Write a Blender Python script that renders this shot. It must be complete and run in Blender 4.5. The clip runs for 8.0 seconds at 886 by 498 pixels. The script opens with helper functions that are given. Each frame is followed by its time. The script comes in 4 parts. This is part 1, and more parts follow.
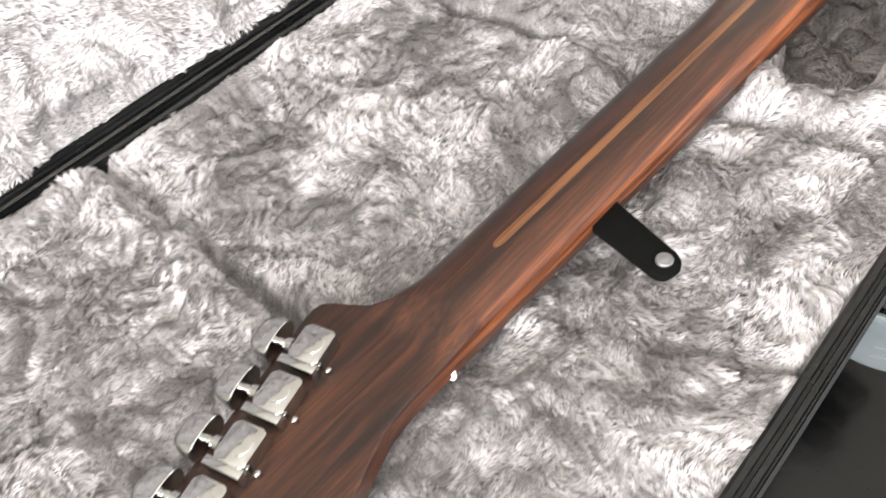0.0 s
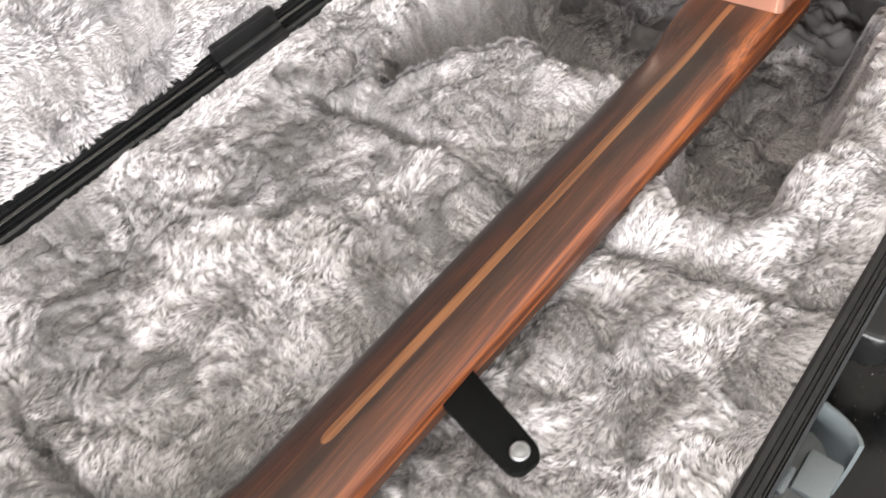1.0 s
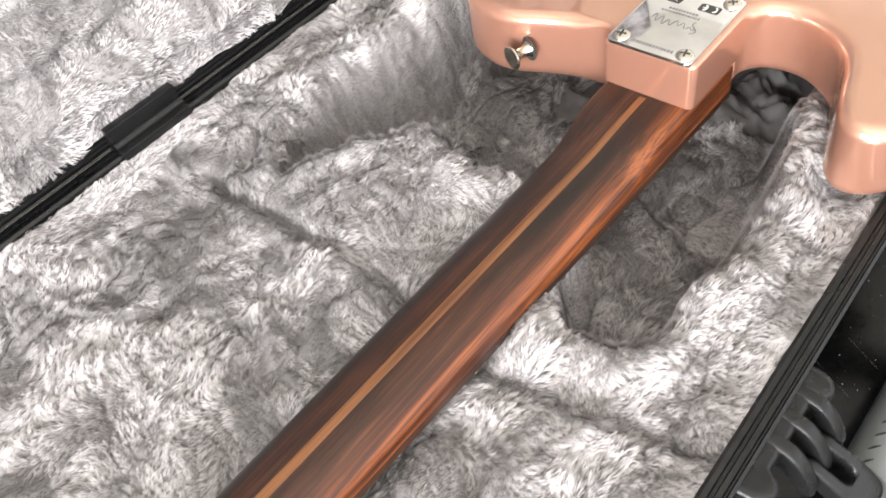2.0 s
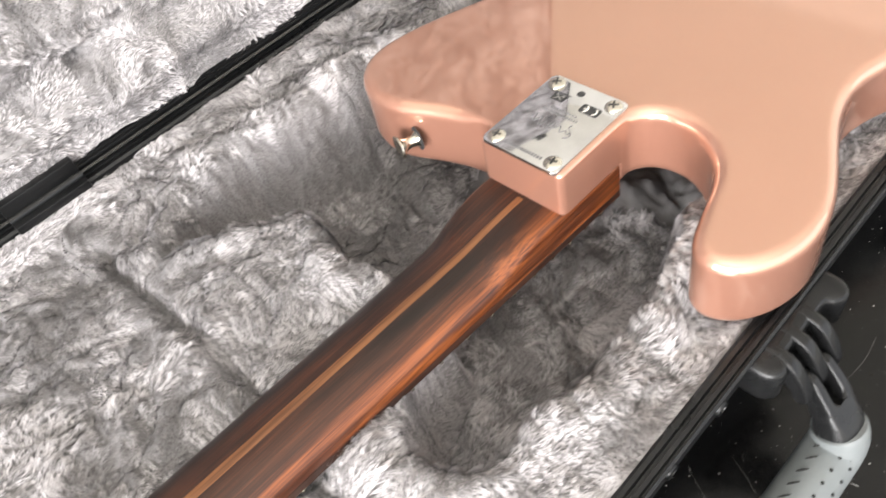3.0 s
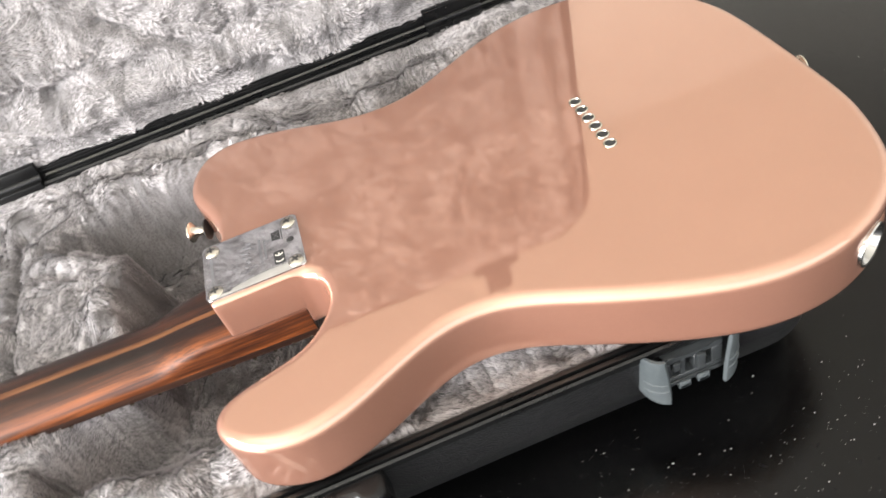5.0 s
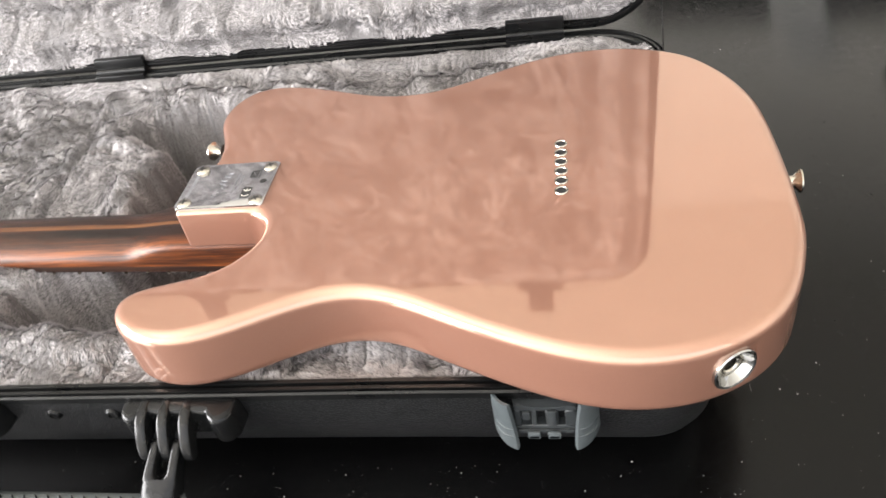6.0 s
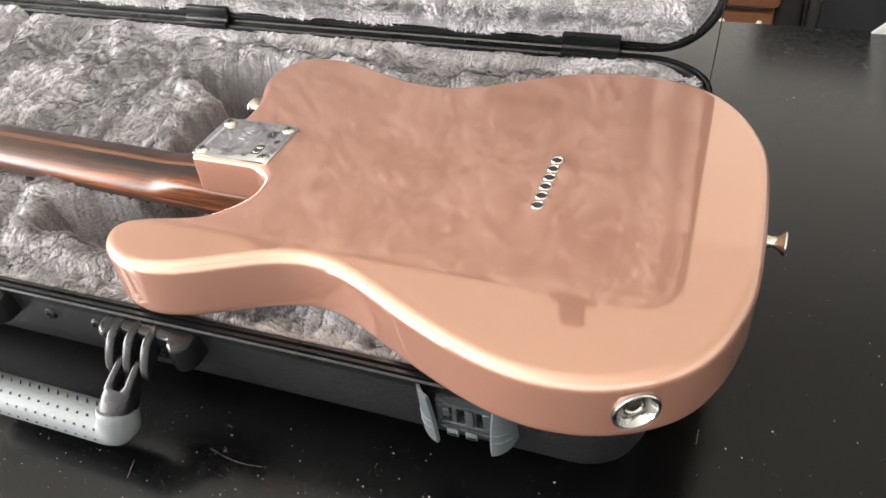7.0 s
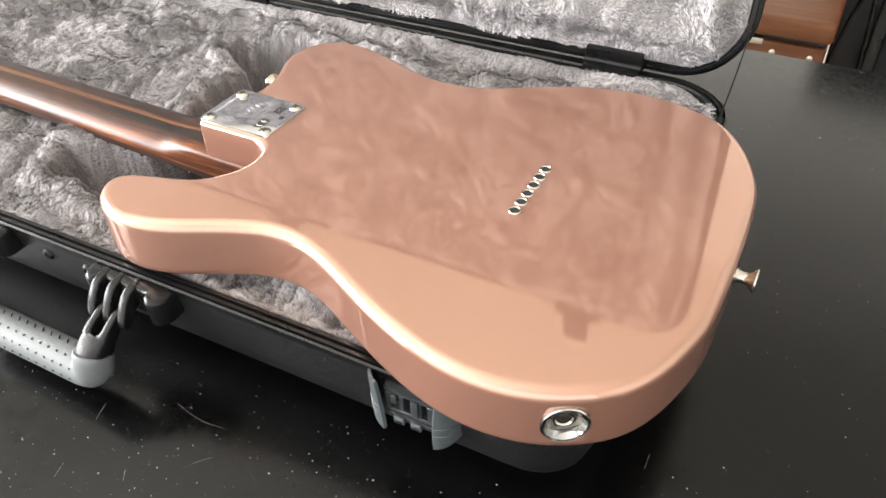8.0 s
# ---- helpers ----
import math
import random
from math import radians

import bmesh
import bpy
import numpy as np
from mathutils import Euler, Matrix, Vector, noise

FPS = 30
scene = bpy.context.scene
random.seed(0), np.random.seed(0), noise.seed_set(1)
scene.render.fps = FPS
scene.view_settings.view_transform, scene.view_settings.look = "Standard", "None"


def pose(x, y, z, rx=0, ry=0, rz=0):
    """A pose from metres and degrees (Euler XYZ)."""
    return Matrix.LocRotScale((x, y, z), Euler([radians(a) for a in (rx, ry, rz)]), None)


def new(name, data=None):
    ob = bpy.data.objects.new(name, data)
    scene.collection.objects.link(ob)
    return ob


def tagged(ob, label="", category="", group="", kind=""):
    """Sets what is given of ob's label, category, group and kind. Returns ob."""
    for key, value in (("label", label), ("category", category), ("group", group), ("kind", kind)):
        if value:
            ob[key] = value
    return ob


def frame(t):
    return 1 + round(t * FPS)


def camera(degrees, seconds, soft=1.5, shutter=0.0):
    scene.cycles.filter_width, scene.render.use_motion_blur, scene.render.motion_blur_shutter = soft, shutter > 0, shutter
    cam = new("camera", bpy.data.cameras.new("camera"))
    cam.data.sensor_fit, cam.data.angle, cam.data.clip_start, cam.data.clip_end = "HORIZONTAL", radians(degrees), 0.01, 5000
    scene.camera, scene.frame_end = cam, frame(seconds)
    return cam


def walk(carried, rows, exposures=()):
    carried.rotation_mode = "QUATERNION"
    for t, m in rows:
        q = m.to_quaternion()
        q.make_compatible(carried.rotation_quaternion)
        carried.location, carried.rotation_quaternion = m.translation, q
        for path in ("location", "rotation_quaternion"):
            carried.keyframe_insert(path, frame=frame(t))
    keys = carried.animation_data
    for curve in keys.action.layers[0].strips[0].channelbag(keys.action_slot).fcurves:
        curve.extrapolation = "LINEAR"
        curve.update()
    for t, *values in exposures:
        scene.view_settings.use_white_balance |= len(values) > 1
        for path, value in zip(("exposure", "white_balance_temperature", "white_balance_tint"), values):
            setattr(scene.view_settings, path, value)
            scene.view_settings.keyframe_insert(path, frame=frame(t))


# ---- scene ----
cam = camera(59.8, 8.0, soft=1.5, shutter=0.3)
ROWS = [
    (0, -0.7650, -0.1567, 0.3855, 39.20, 6.55, -48.23),
    (0.5, -0.7127, -0.1530, 0.3878, 38.96, 6.64, -49.78),
    (0.8, -0.6753, -0.1501, 0.3888, 38.79, 7.07, -50.33),
    (1.0, -0.6518, -0.1469, 0.3878, 38.77, 6.82, -50.52),
    (1.2, -0.6304, -0.1470, 0.3886, 38.78, 6.31, -48.84),
    (1.5, -0.6031, -0.1505, 0.3940, 38.00, 6.89, -50.57),
    (1.7, -0.5879, -0.1511, 0.4005, 37.79, 6.62, -50.58),
    (2.8, -0.4765, -0.1899, 0.4129, 37.83, 8.63, -46.25),
    (3, -0.4598, -0.1988, 0.4180, 38.53, 8.09, -45.99),
    (3.5, -0.3764, -0.2385, 0.4292, 37.87, 10.62, -41.79),
    (4, -0.2935, -0.2821, 0.4412, 38.58, 12.49, -37.28),
    (4.2, -0.2705, -0.2985, 0.4442, 39.48, 12.80, -35.19),
    (5.3, -0.0856, -0.3805, 0.4483, 44.30, 12.45, -9.74),
    (5.5, -0.0580, -0.3905, 0.4427, 45.51, 11.04, -4.85),
    (6, 0.0099, -0.3926, 0.4399, 46.65, 8.69, 5.70),
    (6.5, 0.0589, -0.3895, 0.4396, 47.05, 7.08, 13.50),
    (7, 0.0985, -0.3833, 0.4410, 47.61, 5.64, 19.81),
    (7.5, 0.1238, -0.3780, 0.4402, 47.88, 3.99, 24.23),
    (8, 0.1450, -0.3703, 0.4420, 47.88, 2.52, 27.62),
]
walk(cam, [(t, pose(x, y, z, rx, ry, rz)) for t, x, y, z, rx, ry, rz in ROWS])

# ---- world, window light, added fill ----
world = bpy.data.worlds.new("overcast_day")
scene.world = world
world.use_nodes = True
wn = world.node_tree
sky = wn.nodes.new("ShaderNodeTexSky")
sky.sky_type, sky.sun_disc, sky.sun_elevation, sky.sun_rotation = "NISHITA", False, radians(35), radians(215)
wn.links.new(sky.outputs["Color"], wn.nodes["Background"].inputs["Color"])
wn.nodes["Background"].inputs["Strength"].default_value = 0.1


def opening_lamp(name, x, y, z, rx, rz, width, height, power, colour):
    """Daylight of a window, and added fill: one area lamp in a wall opening."""
    lamp = bpy.data.lights.new(name, "AREA")
    lamp.shape, lamp.size, lamp.size_y, lamp.energy, lamp.color = "RECTANGLE", width, height, power, colour
    ob = new(name, lamp)
    ob.matrix_world = pose(x, y, z, rx, 0, rz)
    return ob


# a low, bright window to the west; the south lamp is added broad fill
opening_lamp("daylight_and_fill", -2.16, -0.95, 0.62, 98, -90, 1.9, 1.0, 192, (1.0, 0.98, 0.98))
opening_lamp("daylight_and_fill", 0.1, -1.86, 0.9, 98, 0, 4.3, 1.55, 48, (1.0, 0.98, 0.975))

# ---- helpers for materials ----


def mat(name, rough=0.5, metal=0.0, coat=0.0):
    m = bpy.data.materials.new(name)
    m.use_nodes = True
    b = m.node_tree.nodes["Principled BSDF"]
    b.inputs["Roughness"].default_value = rough
    b.inputs["Metallic"].default_value = metal
    b.inputs["Coat Weight"].default_value = coat
    b.inputs["Coat Roughness"].default_value = 0.03
    return m, m.node_tree, b


def add(nt, kind, **values):
    node = nt.nodes.new(kind)
    for key, value in values.items():
        if key == "op":
            node.operation = value
        elif key == "blend":
            node.blend_type = value
        elif key in node.inputs:
            node.inputs[key].default_value = value
    return node


def ramp(nt, source, stops):
    node = nt.nodes.new("ShaderNodeValToRGB")
    els = node.color_ramp.elements
    while len(els) < len(stops):
        els.new(0.5)
    for el, (at, c) in zip(els, stops):
        el.position, el.color = at, (*c, 1) if len(c) == 3 else c
    nt.links.new(source, node.inputs["Fac"])
    return node.outputs["Color"]


def grey(v):
    return (v, v, v)


def coords(nt, scale=(1, 1, 1), kind="Object"):
    tc = nt.nodes.new("ShaderNodeTexCoord")
    mp = nt.nodes.new("ShaderNodeMapping")
    mp.inputs["Scale"].default_value = scale
    nt.links.new(tc.outputs[kind], mp.inputs["Vector"])
    return mp.outputs["Vector"]


def noise_of(nt, vector, scale, detail=4.0, rough=0.55, distort=0.0):
    node = nt.nodes.new("ShaderNodeTexNoise")
    node.inputs["Scale"].default_value = scale
    node.inputs["Detail"].default_value = detail
    node.inputs["Roughness"].default_value = rough
    node.inputs["Distortion"].default_value = distort
    nt.links.new(vector, node.inputs["Vector"])
    return node.outputs["Fac"]


def bump(nt, b, height, strength, distance):
    node = nt.nodes.new("ShaderNodeBump")
    node.inputs["Strength"].default_value = strength
    node.inputs["Distance"].default_value = distance
    nt.links.new(height, node.inputs["Height"])
    nt.links.new(node.outputs["Normal"], b.inputs["Normal"])


def plastic(name, dark, light, rough, grain, depth, shine=0.5):
    """Moulded plastic with a fine pebble grain and uneven sheen."""
    m, nt, b = mat(name, rough)
    b.inputs["Specular IOR Level"].default_value = shine
    v = coords(nt)
    big = noise_of(nt, v, 18, 5)
    nt.links.new(ramp(nt, big, [(0.35, dark), (0.7, light)]), b.inputs["Base Color"])
    fine = noise_of(nt, v, grain, 3, 0.6)
    nt.links.new(ramp(nt, big, [(0.3, grey(rough - 0.08)), (0.75, grey(rough + 0.12))]), b.inputs["Roughness"])
    bump(nt, b, fine, 0.5, depth)
    return m


def metal(name, colour, rough, scale=120):
    m, nt, b = mat(name, rough, 1.0)
    v = coords(nt)
    n = noise_of(nt, v, scale, 4)
    dull = tuple(c * 0.82 for c in colour)
    nt.links.new(ramp(nt, n, [(0.3, dull), (0.7, colour)]), b.inputs["Base Color"])
    nt.links.new(ramp(nt, n, [(0.3, grey(rough * 0.7)), (0.75, grey(rough * 1.5))]), b.inputs["Roughness"])
    return m


def copper_paint():
    m, nt, b = mat("copper_metallic_lacquer", 0.42, 0.42, 1.0)
    v = coords(nt)
    flake = noise_of(nt, v, 2600, 2, 0.7)
    cloud = noise_of(nt, v, 9, 4)
    mix = add(nt, "ShaderNodeMix")
    mix.data_type, mix.blend_type = "RGBA", "MULTIPLY"
    mix.inputs["Factor"].default_value = 0.35
    nt.links.new(ramp(nt, cloud, [(0.3, (0.372, 0.180, 0.125)), (0.7, (0.397, 0.193, 0.135))]), mix.inputs["A"])
    nt.links.new(ramp(nt, flake, [(0.35, grey(0.72)), (0.6, grey(1.0))]), mix.inputs["B"])
    nt.links.new(mix.outputs["Result"], b.inputs["Base Color"])
    nt.links.new(ramp(nt, noise_of(nt, v, 40, 5), [(0.35, grey(0.02)), (0.75, grey(0.07))]), b.inputs["Coat Roughness"])
    gloss = nt.nodes.new("ShaderNodeBsdfPrincipled")
    gloss.inputs["Metallic"].default_value = 1.0
    gloss.inputs["Roughness"].default_value = 0.05
    gloss.inputs["Base Color"].default_value = (0.92, 0.655, 0.475, 1)
    both = nt.nodes.new("ShaderNodeMixShader")
    both.inputs["Fac"].default_value = 0.23
    nt.links.new(b.outputs["BSDF"], both.inputs[1])
    nt.links.new(gloss.outputs["BSDF"], both.inputs[2])
    nt.links.new(both.outputs["Shader"], nt.nodes["Material Output"].inputs["Surface"])
    return m


def rosewood(name, stops, rough, shimmer=0.0, sapwood=None, lined=1.0):
    """Straight-grained wood, the grain along x."""
    m, nt, b = mat(name, rough)
    broad = noise_of(nt, coords(nt, (1.6, 26, 26)), 3.0, 5, 0.6, 0.6)
    fine = noise_of(nt, coords(nt, (9, 420, 420)), 2.0, 4, 0.7)
    mix = add(nt, "ShaderNodeMix")
    mix.data_type = "FLOAT"
    mix.inputs["Factor"].default_value = 0.44
    nt.links.new(broad, mix.inputs["A"])
    nt.links.new(fine, mix.inputs["B"])
    colour = ramp(nt, mix.outputs["Result"], stops)
    streak = noise_of(nt, coords(nt, (1.6, 150, 150)), 2.0, 4, 0.55, 0.5)
    if sapwood:
        # paler sapwood along one edge of the plank, with an uneven border
        place = nt.nodes.new("ShaderNodeSeparateXYZ")
        nt.links.new(coords(nt), place.inputs["Vector"])
        wander = add(nt, "ShaderNodeMath", op="MULTIPLY_ADD")
        nt.links.new(broad, wander.inputs[0])
        wander.inputs[1].default_value = 0.022
        nt.links.new(place.outputs["Y"], wander.inputs[2])
        border = nt.nodes.new("ShaderNodeMapRange")
        border.inputs["From Min"].default_value, border.inputs["From Max"].default_value = -0.002, -0.012
        nt.links.new(wander.outputs["Value"], border.inputs["Value"])
        pick = nt.nodes.new("ShaderNodeMix")
        pick.data_type = "RGBA"
        # it runs out where the headstock begins
        ends = nt.nodes.new("ShaderNodeMapRange")
        ends.inputs["From Min"].default_value, ends.inputs["From Max"].default_value = -0.69, -0.63
        nt.links.new(place.outputs["X"], ends.inputs["Value"])
        share = add(nt, "ShaderNodeMath", op="MULTIPLY")
        nt.links.new(border.outputs["Result"], share.inputs[0])
        nt.links.new(ends.outputs["Result"], share.inputs[1])
        nt.links.new(share.outputs["Value"], pick.inputs["Factor"])
        nt.links.new(colour, pick.inputs["A"])
        nt.links.new(ramp(nt, mix.outputs["Result"], sapwood), pick.inputs["B"])
        colour = pick.outputs["Result"]
    # dark growth lines along the grain
    lines = add(nt, "ShaderNodeMix")
    lines.data_type, lines.blend_type = "RGBA", "MULTIPLY"
    lines.inputs["Factor"].default_value = lined
    nt.links.new(colour, lines.inputs["A"])
    nt.links.new(ramp(nt, streak, [(0.38, (0.38, 0.33, 0.33)), (0.54, grey(0.85)), (0.64, grey(1.0))]), lines.inputs["B"])
    nt.links.new(lines.outputs["Result"], b.inputs["Base Color"])
    nt.links.new(ramp(nt, fine, [(0.3, grey(rough + 0.15)), (0.65, grey(rough - 0.03))]), b.inputs["Roughness"])
    b.inputs["Specular IOR Level"].default_value = 0.14
    b.inputs["Coat Weight"].default_value = 0.58
    b.inputs["Coat Roughness"].default_value = 0.41
    bump(nt, b, fine, 0.25, 0.0004)
    if shimmer:
        # light glancing along the wood's fibres
        lobe = nt.nodes.new("ShaderNodeBsdfPrincipled")
        lobe.inputs["Metallic"].default_value = 1.0
        lobe.inputs["Roughness"].default_value = 0.40
        lobe.inputs["Anisotropic"].default_value = 0.75
        lobe.inputs["Base Color"].default_value = (0.92, 0.50, 0.25, 1)
        across = add(nt, "ShaderNodeCombineXYZ", X=0.0, Y=1.0, Z=0.0)
        nt.links.new(across.outputs["Vector"], lobe.inputs["Tangent"])
        both = nt.nodes.new("ShaderNodeMixShader")
        nt.links.new(ramp(nt, broad, [(0.35, grey(shimmer * 0.5)), (0.65, grey(shimmer))]), both.inputs["Fac"])
        nt.links.new(b.outputs["BSDF"], both.inputs[1])
        nt.links.new(lobe.outputs["BSDF"], both.inputs[2])
        nt.links.new(both.outputs["Shader"], nt.nodes["Material Output"].inputs["Surface"])
    return m


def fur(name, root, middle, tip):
    """Plush fibre: pale at the tip; the darker root also holds the shade between fibres; each fibre a little different.
    """
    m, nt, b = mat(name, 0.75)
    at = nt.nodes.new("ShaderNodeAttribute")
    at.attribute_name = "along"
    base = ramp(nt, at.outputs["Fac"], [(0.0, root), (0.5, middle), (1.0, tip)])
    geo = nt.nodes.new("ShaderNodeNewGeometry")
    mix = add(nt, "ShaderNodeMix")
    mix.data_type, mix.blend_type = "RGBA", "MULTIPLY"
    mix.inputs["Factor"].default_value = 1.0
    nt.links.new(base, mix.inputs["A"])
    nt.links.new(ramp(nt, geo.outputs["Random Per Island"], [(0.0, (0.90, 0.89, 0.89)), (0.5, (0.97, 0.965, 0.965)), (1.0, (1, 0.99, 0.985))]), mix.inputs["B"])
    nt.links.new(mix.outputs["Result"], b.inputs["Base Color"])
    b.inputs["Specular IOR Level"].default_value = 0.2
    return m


def black_table():
    m, nt, b = mat("black_brown_laminate", 0.3)
    b.inputs["Specular IOR Level"].default_value = 0.28
    v = coords(nt)
    cloud = noise_of(nt, v, 7, 6, 0.6)
    wear = noise_of(nt, v, 160, 6, 0.65, 1.0)
    nt.links.new(ramp(nt, cloud, [(0.3, (0.0009, 0.0009, 0.0010)), (0.75, (0.0024, 0.0024, 0.0024))]), b.inputs["Base Color"])
    nt.links.new(ramp(nt, wear, [(0.35, grey(0.16)), (0.75, grey(0.30))]), b.inputs["Roughness"])
    bump(nt, b, noise_of(nt, v, 900, 2), 0.06, 0.0002)
    return m


def painted(name, a, c, rough=0.7):
    m, nt, b = mat(name, rough)
    v = coords(nt)
    nt.links.new(ramp(nt, noise_of(nt, v, 3, 6), [(0.3, a), (0.7, c)]), b.inputs["Base Color"])
    bump(nt, b, noise_of(nt, v, 220, 3), 0.15, 0.001)
    return m


COPPER = copper_paint()
NECK_WOOD = rosewood("satin_rosewood", [(0.32, (0.004, 0.0020, 0.0016)), (0.43, (0.013, 0.0048, 0.0030)), (0.53, (0.042, 0.0130, 0.0060)), (0.68, (0.112, 0.0335, 0.0118))], 0.30, 0.012, [(0.32, (0.012, 0.0046, 0.0030)), (0.43, (0.064, 0.0175, 0.0066)), (0.53, (0.20, 0.056, 0.0145)), (0.66, (0.36, 0.108, 0.027))])
STRIPE_WOOD = rosewood("walnut_stripe_wood", [(0.30, (0.12, 0.045, 0.016)), (0.6, (0.21, 0.085, 0.031)), (0.8, (0.27, 0.115, 0.046))], 0.38, 0.05)
BOARD_WOOD = rosewood("fingerboard_rosewood", [(0.30, (0.02, 0.010, 0.007)), (0.6, (0.06, 0.024, 0.013)), (0.8, (0.10, 0.04, 0.02))], 0.5)
CHROME = metal("chrome", (0.52, 0.52, 0.51), 0.09)
POLISHED = metal("polished_plate_steel", (0.70, 0.70, 0.71), 0.07, 60)
NICKEL = metal("nickel", (0.60, 0.565, 0.49), 0.2)
BONE = painted("bone_nut", (0.74, 0.71, 0.63), (0.82, 0.79, 0.72), 0.4)
# black for print and felt, also for the shade inside holes
FLAT_BLACK = painted("flat_black", (0.015, 0.015, 0.016), (0.03, 0.03, 0.03), 0.5)
ETCH = metal("etched_steel", (0.30, 0.30, 0.31), 0.45)


def pebbled(name):
    """Moulded shell with a stipple of small raised grains."""
    m, nt, b = mat(name, 0.38)
    b.inputs["Specular IOR Level"].default_value = 0.4
    v = coords(nt)
    cells = nt.nodes.new("ShaderNodeTexVoronoi")
    cells.inputs["Scale"].default_value = 820
    nt.links.new(v, cells.inputs["Vector"])
    grains = ramp(nt, cells.outputs["Distance"], [(0.15, grey(1.0)), (0.65, grey(0.0))])
    nt.links.new(ramp(nt, cells.outputs["Distance"], [(0.1, (0.029, 0.030, 0.031)), (0.6, (0.0055, 0.0055, 0.006))]), b.inputs["Base Color"])
    nt.links.new(ramp(nt, noise_of(nt, v, 14, 5), [(0.3, grey(0.30)), (0.75, grey(0.46))]), b.inputs["Roughness"])
    bump(nt, b, grains, 0.45, 0.0004)
    return m


SHELL = pebbled("black_pebbled_plastic")
RIM = plastic("black_smooth_plastic", (0.0032, 0.0034, 0.0036), (0.006, 0.0062, 0.0064), 0.30, 90, 0.0003, 0.36)
MOUNT = plastic("charcoal_plastic", (0.0065, 0.0067, 0.0069), (0.011, 0.0112, 0.0115), 0.27, 260, 0.0003, 0.28)
GREY_PLASTIC = plastic("grey_latch_plastic", (0.060, 0.071, 0.075), (0.082, 0.093, 0.097), 0.36, 300, 0.0003)
MOUNT_GREY = plastic("dark_grey_latch_plastic", (0.028, 0.032, 0.034), (0.040, 0.044, 0.046), 0.4, 300, 0.0003)
GRIP = plastic("grey_rubber_grip", (0.118, 0.130, 0.131), (0.150, 0.162, 0.163), 0.5, 500, 0.0004)
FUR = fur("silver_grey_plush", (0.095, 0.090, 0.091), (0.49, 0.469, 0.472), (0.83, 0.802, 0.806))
BACKING = painted("plush_backing", (0.20, 0.192, 0.192), (0.28, 0.268, 0.268), 0.95)
LEATHER = plastic("black_strap_leather", (0.0025, 0.0026, 0.0025), (0.0045, 0.0046, 0.0044), 0.55, 260, 0.0004, 0.03)
TABLE = black_table()
CEILING = painted("cream_ceiling_paint", (0.88, 0.86, 0.80), (0.90, 0.88, 0.82), 0.9)
WALL = painted("warm_white_wall", (0.84, 0.83, 0.80), (0.87, 0.86, 0.83), 0.9)
GREY_WALL = painted("grey_wall_paint", (0.82, 0.81, 0.78), (0.86, 0.85, 0.82), 0.9)
FLOOR = painted("pale_bounce_floor", (0.50, 0.46, 0.40), (0.60, 0.56, 0.50), 0.6)
CRATE_WOOD = rosewood("orange_stained_pine", [(0.3, (0.085, 0.026, 0.007)), (0.55, (0.17, 0.058, 0.016)), (0.8, (0.26, 0.100, 0.032))], 0.35, lined=0.15)
DARK_FABRIC = painted("dark_blue_cloth", (0.010, 0.012, 0.016), (0.02, 0.023, 0.028), 0.9)
CABINET_GREY = painted("dark_grey_board", (0.020, 0.020, 0.021), (0.034, 0.034, 0.035), 0.7)
CERAMIC = painted("white_glaze", (0.78, 0.77, 0.74), (0.84, 0.83, 0.80), 0.2)
SPECK = painted("pale_dust", (0.24, 0.235, 0.23), (0.55, 0.54, 0.52), 0.9)

# ---- mesh helpers ----


def holder(name, m=None):
    ob = new(name)
    ob.matrix_basis = m or Matrix.Identity(4)
    return ob


def part(name, bm, material, parent=None, label="", smooth=True):
    me = bpy.data.meshes.new(name)
    bm.normal_update()
    bm.to_mesh(me)
    bm.free()
    if smooth:
        me.shade_smooth()
        me.set_sharp_from_angle(angle=radians(38))
    me.materials.append(material)
    ob = new(name, me)
    if parent:
        ob.parent = parent
    return tagged(ob, label) if label else ob


def box(bm, x0, y0, z0, x1, y1, z1, bevel=0.0, segments=2, m=None):
    got = bmesh.ops.create_cube(bm, size=1.0)["verts"]
    size = Matrix.Diagonal((x1 - x0, y1 - y0, z1 - z0, 1))
    bmesh.ops.transform(bm, matrix=Matrix.Translation(((x0 + x1) / 2, (y0 + y1) / 2, (z0 + z1) / 2)) @ size, verts=got)
    edges = list({e for v in got for e in v.link_edges})
    if bevel:
        done = bmesh.ops.bevel(bm, geom=edges, offset=bevel, segments=segments, profile=0.5, affect="EDGES")
        got = list({v for f in done["faces"] for v in f.verts} | {v for v in got if v.is_valid})
    if m:
        bmesh.ops.transform(bm, matrix=m, verts=got)
    return got


def rod(bm, a, b, r0, r1=None, sides=20):
    a, b = Vector(a), Vector(b)
    turn = (b - a).to_track_quat("Z", "Y").to_matrix().to_4x4()
    m = Matrix.Translation((a + b) / 2) @ turn
    return bmesh.ops.create_cone(bm, cap_ends=True, segments=sides, radius1=r0, radius2=r0 if r1 is None else r1, depth=(b - a).length, matrix=m)["verts"]


def lathe(bm, profile, m, sides=28, caps=True):
    """A turned solid round local z from (radius, height) pairs."""
    rings = []
    for r, h in profile:
        rings.append([bm.verts.new(m @ Vector((r * math.cos(2 * math.pi * k / sides), r * math.sin(2 * math.pi * k / sides), h))) for k in range(sides)])
    for a, b in zip(rings, rings[1:]):
        for k in range(sides):
            bm.faces.new((a[k], a[(k + 1) % sides], b[(k + 1) % sides], b[k]))
    if caps:
        bm.faces.new(rings[0][::-1])
        bm.faces.new(rings[-1])


